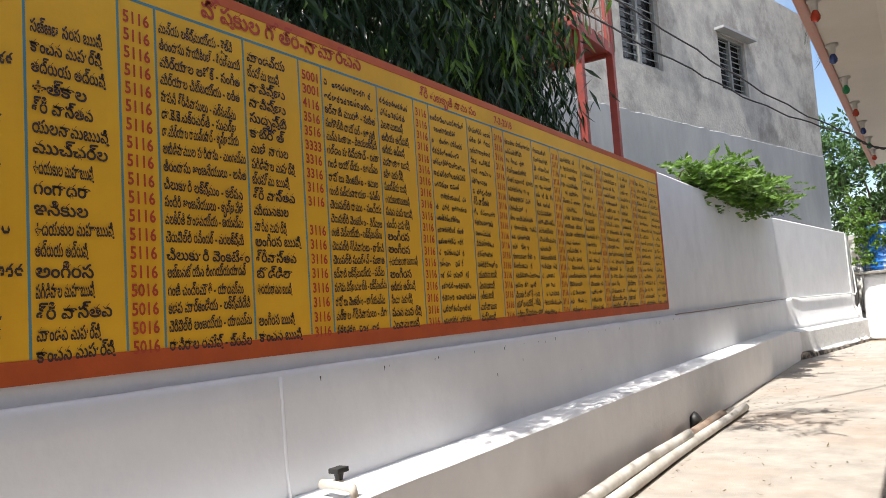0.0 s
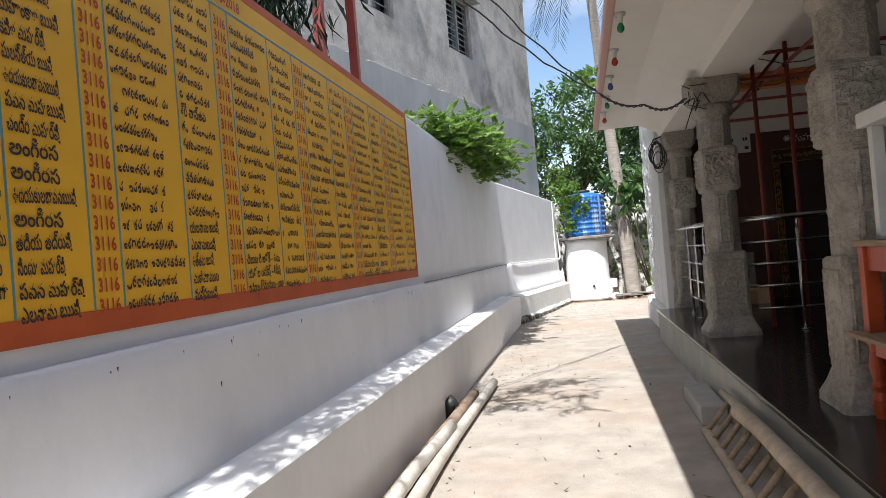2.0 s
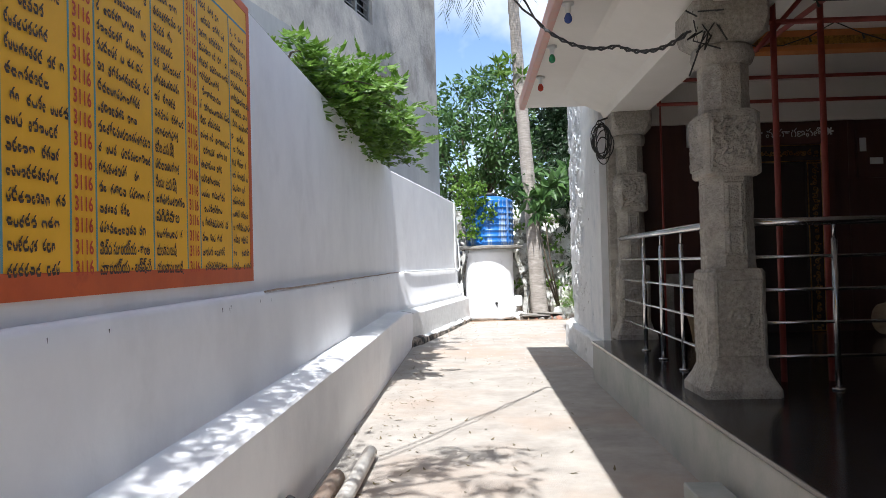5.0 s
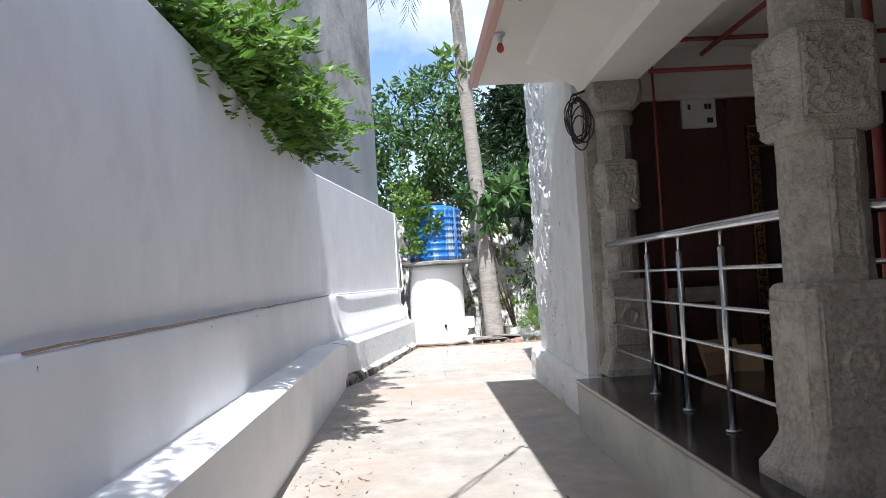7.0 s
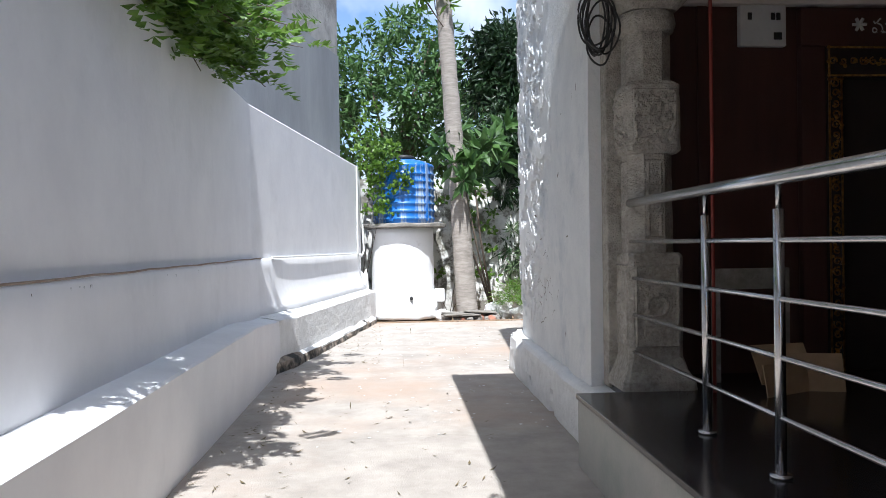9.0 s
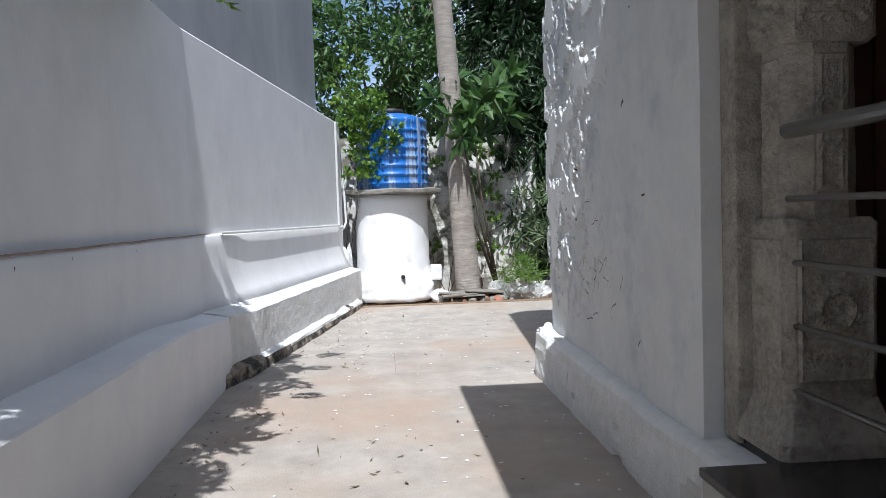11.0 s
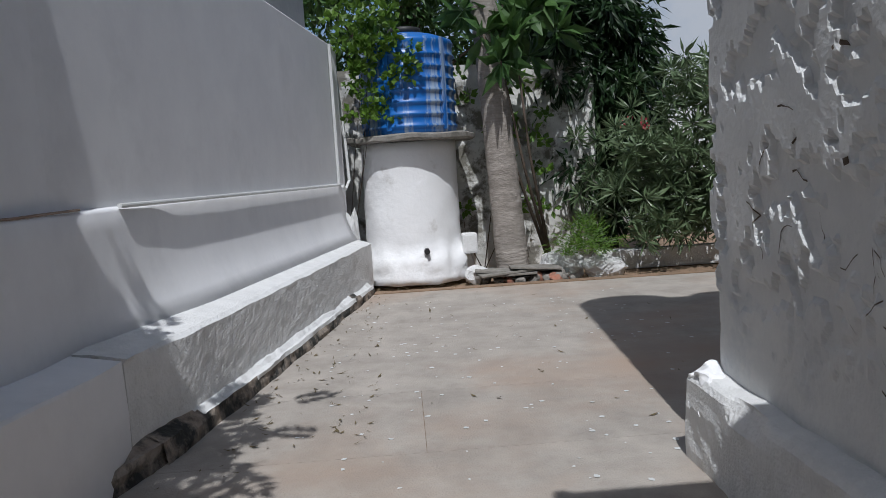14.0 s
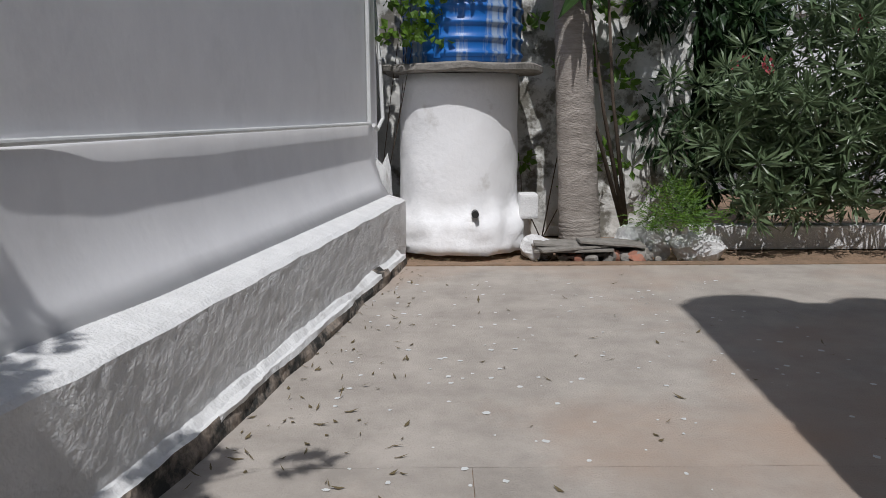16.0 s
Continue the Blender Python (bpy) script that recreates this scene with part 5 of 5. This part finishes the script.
# ---- red table with a glazed case ----
tab = tagged(empty("table", (0.95, 5.3, 0.455)), "red-orange painted wooden table with a lower shelf", "table")
def on_tab(ob):
    ob.parent, ob.matrix_parent_inverse = tab, Matrix.Translation((-0.95, -5.3, -0.455))
    return ob
X0, X1, Y0, Y1 = 0.53, 1.5, 4.3, 5.93
for x in (X0 + 0.05, X1 - 0.05):
    for y in (Y0 + 0.05, Y1 - 0.05):
        bm = bmesh.new()
        box(bm, x - 0.04, x + 0.04, y - 0.04, y + 0.04, 0.86, 1.39, 0.005)
        loft(bm, [circle(x, y, z, r, 14) for z, r in ((0.456, 0.03), (0.5, 0.04), (0.56, 0.045), (0.6, 0.03), (0.63, 0.042), (0.66, 0.03), (0.74, 0.046), (0.82, 0.034), (0.865, 0.04))])
        on_tab(put("leg", bm, TABLE_PAINT))
for d in ((X0 + 0.03, X0 + 0.055, Y0 + 0.09, Y1 - 0.09, 1.26, 1.39), (X1 - 0.055, X1 - 0.03, Y0 + 0.09, Y1 - 0.09, 1.26, 1.39), (X0 + 0.09, X1 - 0.09, Y1 - 0.06, Y1 - 0.03, 1.26, 1.39), (X0 + 0.03, X0 + 0.055, Y0 + 0.09, Y1 - 0.09, 0.8, 0.9), (X0 + 0.09, X1 - 0.09, Y1 - 0.06, Y1 - 0.03, 0.8, 0.9)):
    on_tab(boxed("apron", d, TABLE_PAINT, None, 0.003))
on_tab(boxed("top", (X0 - 0.01, X1, Y0, Y1 + 0.01, 1.392, 1.425), WOOD, None, 0.006))
on_tab(boxed("shelf", (X0 - 0.07, X1, Y0, Y1 + 0.03, 0.902, 0.925), WOOD, None, 0.004))
cab = tagged(empty("glass_case", (1.0, 5.3, 1.426)), "white framed glass display case on the table", "case")
def on_cab(ob):
    ob.parent, ob.matrix_parent_inverse = cab, Matrix.Translation((-1.0, -5.3, -1.426))
    return ob
for x in (0.6, 1.3):
    for y in (4.45, 5.8):
        on_cab(boxed("upright", (x, x + 0.06, y - 0.06, y, 1.427, 2.02), WHITE_PAINT, None, 0.005))
on_cab(boxed("lid", (0.56, 1.42, 4.36, 5.84, 2.021, 2.1), WHITE_PAINT, None, 0.008))
on_cab(boxed("back", (1.3, 1.32, 4.46, 5.73, 1.45, 2.02), DARKNESS))
on_cab(boxed("bottom", (0.6, 1.36, 4.4, 5.8, 1.4265, 1.447), WHITE_PAINT))
st = tagged(empty("stool", (0.85, 5.1, 0.455)), "low dark wooden stool under the table", "stool")
for d in ((0.68, 1.1, 4.7, 5.5, 0.72, 0.76), (0.7, 0.74, 4.72, 4.78, 0.456, 0.719), (0.7, 0.74, 5.42, 5.48, 0.456, 0.719), (1.04, 1.08, 4.72, 4.78, 0.456, 0.719), (1.04, 1.08, 5.42, 5.48, 0.456, 0.719)):
    p = boxed("seat" if d[5] > 0.73 else "leg", d, BARK, None, 0.004)
    p.parent, p.matrix_parent_inverse = st, Matrix.Translation((-0.85, -5.1, -0.455))

# ---- loose things in the yard ----
lad = tagged(empty("ladder", (0.0, 6, 0)), "old wooden ladder lying on its side by the plinth", "ladder")
def on_lad(ob):
    ob.parent, ob.matrix_parent_inverse = lad, Matrix.Translation((0, -6, 0))
    return ob
bm = bmesh.new()
tube(bm, [(0.06, 7.7, 0.27), (0.065, 7.0, 0.285), (0.055, 6.0, 0.28), (0.06, 4.2, 0.29)], [0.03, 0.036, 0.042, 0.045], 10)
wander(bm, 0.01, 8)
on_lad(put("side_rail", bm, BAMBOO, smooth=True))
bm = bmesh.new()
tube(bm, [(-0.13, 7.45, 0.04), (-0.13, 6.5, 0.045), (-0.135, 5.4, 0.04), (-0.13, 4.2, 0.045)], [0.03, 0.034, 0.04, 0.042], 10)
wander(bm, 0.008, 8)
on_lad(put("side_rail", bm, BAMBOO, smooth=True))
for i in range(12):
    y = 7.4 - i * 0.27
    bm = bmesh.new()
    tube(bm, [(-0.125, y - 0.03, 0.05), (0.06, y, 0.27)], [0.022, 0.02], 8)
    on_lad(put("rung", bm, WOOD, smooth=True))
bm = bmesh.new()
tube(bm, [(0.0, 6.75, 0.33), (0.02, 6.2, 0.335), (0.01, 5.2, 0.34), (0.0, 4.0, 0.34)], [0.055, 0.05, 0.05, 0.045], 10)
tagged(put("bamboo_pole", bm, BAMBOO, smooth=True), "weathered bamboo pole lying along the ladder", "pole")
boxed_block = tagged(boxed("stone_block", (-0.11, 0.1, 7.75, 8.8, 0.001, 0.15), PLATFORM, None, 0.012), "long grey stone block by the plinth", "block")
for i, (x, y0, y1, r, m) in enumerate(((-2.07, 3.5, 9.95, 0.05, PVC), (-2.2, 2.0, 9.3, 0.055, RUST_PIPE), (-2.14, 4.0, 7.6, 0.05, PVC))):
    bm = bmesh.new()
    z = r + (0.07 if i == 2 else 0.002)
    pts = [(x + 0.015 * math.sin(k), y0 + (y1 - y0) * k / 8, z) for k in range(9)]
    tube(bm, pts, r, 12)
    tagged(put("ground_pipe", bm, m, smooth=True), "long weathered pipe lying along the foot of the wall", "pipe", "pipes on the ground")
bm = bmesh.new()
tube(bm, [(-2.31, 8.42, 0.002), (-2.29, 8.42, 0.13), (-2.24, 8.42, 0.17)], [0.06, 0.06, 0.065], 12)
tagged(put("drain_elbow", bm, BLACK, smooth=True), "black rubber pipe elbow by the wall", "pipe elbow")
tap = tagged(empty("tap", (-2.3, 2.66, 0.67)), "white plastic tap with a black handle over the ledge", "tap")
bm = bmesh.new()
tube(bm, [(-2.48, 2.66, 0.73), (-2.36, 2.66, 0.735), (-2.3, 2.67, 0.72), (-2.29, 2.67, 0.68)], [0.024, 0.026, 0.024, 0.02], 12)
p1 = put("spout", bm, PVC, smooth=True)
bm = bmesh.new()
tube(bm, [(-2.37, 2.66, 0.75), (-2.37, 2.66, 0.8)], [0.016, 0.026], 10)
box(bm, -2.4, -2.34, 2.62, 2.7, 0.79, 0.815, 0.006)
p2 = put("handle", bm, BLACK)
for p in (p1, p2):
    p.parent, p.matrix_parent_inverse = tap, Matrix.Translation((2.3, -2.66, -0.67))
bm = bmesh.new()
tube(bm, [(-2.584, 2.53, 1.25), (-2.578, 2.53, 1.1), (-2.57, 2.53, 0.8), (-2.56, 2.53, 0.69)], 0.009, 10)
tagged(put("wall_pipe", bm, WHITEWASH, smooth=True), "whitewashed water pipe down the wall", "pipe")
# slates and rubble by the palm
rng = random.Random(81)
for i in range(9):
    bm = bmesh.new()
    w, d = rng.uniform(0.25, 0.45), rng.uniform(0.15, 0.22)
    box(bm, -w, w, -d, d, -0.012, 0.012, 0.004)
    wander(bm, 0.02, 3, i)
    s = tagged(put("slate", bm, SLAB), "broken grey stone slab in a loose stack", "slab", "stack of slabs")
    s.matrix_world = pose(0.4 + rng.uniform(-0.22, 0.22), 22.62 + rng.uniform(-0.1, 0.1), 0.0 + 0.028 * (i // 2) + 0.03, rng.uniform(-4, 4), rng.uniform(-4, 4), rng.uniform(-18, 18))
for i in range(22):
    bm = bmesh.new()
    r = rng.uniform(0.035, 0.08)
    bmesh.ops.create_icosphere(bm, subdivisions=2, radius=r)
    wander(bm, r * 0.7, 9, i * 3)
    s = tagged(put("rubble_stone", bm, BRICK if i % 3 == 0 else SLAB), "broken brick and stone rubble by the palm", "rubble", "rubble pieces")
    s.matrix_world = pose(rng.uniform(0.1, 1.0), rng.uniform(22.3, 22.5), r * 0.6 - 0.03, 0, 0, rng.uniform(0, 180))
for i, (x, y, sx, sz) in enumerate(((0.95, 22.75, 0.3, 0.22), (1.45, 22.6, 0.25, 0.16), (-0.1, 22.75, 0.16, 0.14), (-1.55, 22.45, 0.12, 0.3), (-1.6, 22.7, 0.12, 0.72))):
    bm = bmesh.new()
    bmesh.ops.create_icosphere(bm, subdivisions=3, radius=1)
    wander(bm, 0.35, 1.8, i * 7)
    s = tagged(put("boulder", bm, ROUGHWASH), "whitewashed lump of stone at the edge of the yard", "stone", "edge stones")
    s.matrix_world = pose(x, y, sz * 0.35) @ Matrix.Diagonal((sx, 0.16, sz, 1))

# fallen leaves
rng = random.Random(91)
bl = []
def litter(x0, x1, y0, y1, n):
    for _ in range(n):
        a = Vector((rng.gauss(0, 1), rng.gauss(0, 1), rng.uniform(0, 0.12))).normalized()
        bl.append((Vector((rng.uniform(x0, x1), rng.uniform(y0, y1), 0.006)), a, a.cross(Vector((0, 0, 1))).normalized(), rng.uniform(0.02, 0.08), rng.choice((0.006, 0.01, 0.02))))
litter(-2.25, -1.6, 9, 22, 160)
litter(-2.2, -0.3, 3, 16, 260)
litter(-1.95, -1.2, 17.5, 22.0, 190)
litter(-2.3, -1.9, 5, 17, 120)
litter(-1.3, 1.5, 17.0, 22.0, 60)
litter(-1.5, 2.5, 22.1, 22.5, 240)
tagged(leaves("fallen_leaves", bl, LEAF_DRY), "dry leaves and twigs scattered over the concrete", "leaves", kind="stuff")
bm = bmesh.new()
for _ in range(360):
    x, y, r = rng.uniform(-1.6, 1.3), rng.uniform(14, 21.5), rng.uniform(0.006, 0.02)
    bm.faces.new([bm.verts.new((x + r * rng.uniform(0.5, 1.2) * math.cos(a), y + r * rng.uniform(0.5, 1.2) * math.sin(a), 0.003)) for a in (0, 1, 2, 3, 4, 5.2)])
tagged(put("paint_spots", bm, WHITE_PAINT), "white paint spots spattered on the concrete", "paint spots", kind="stuff")
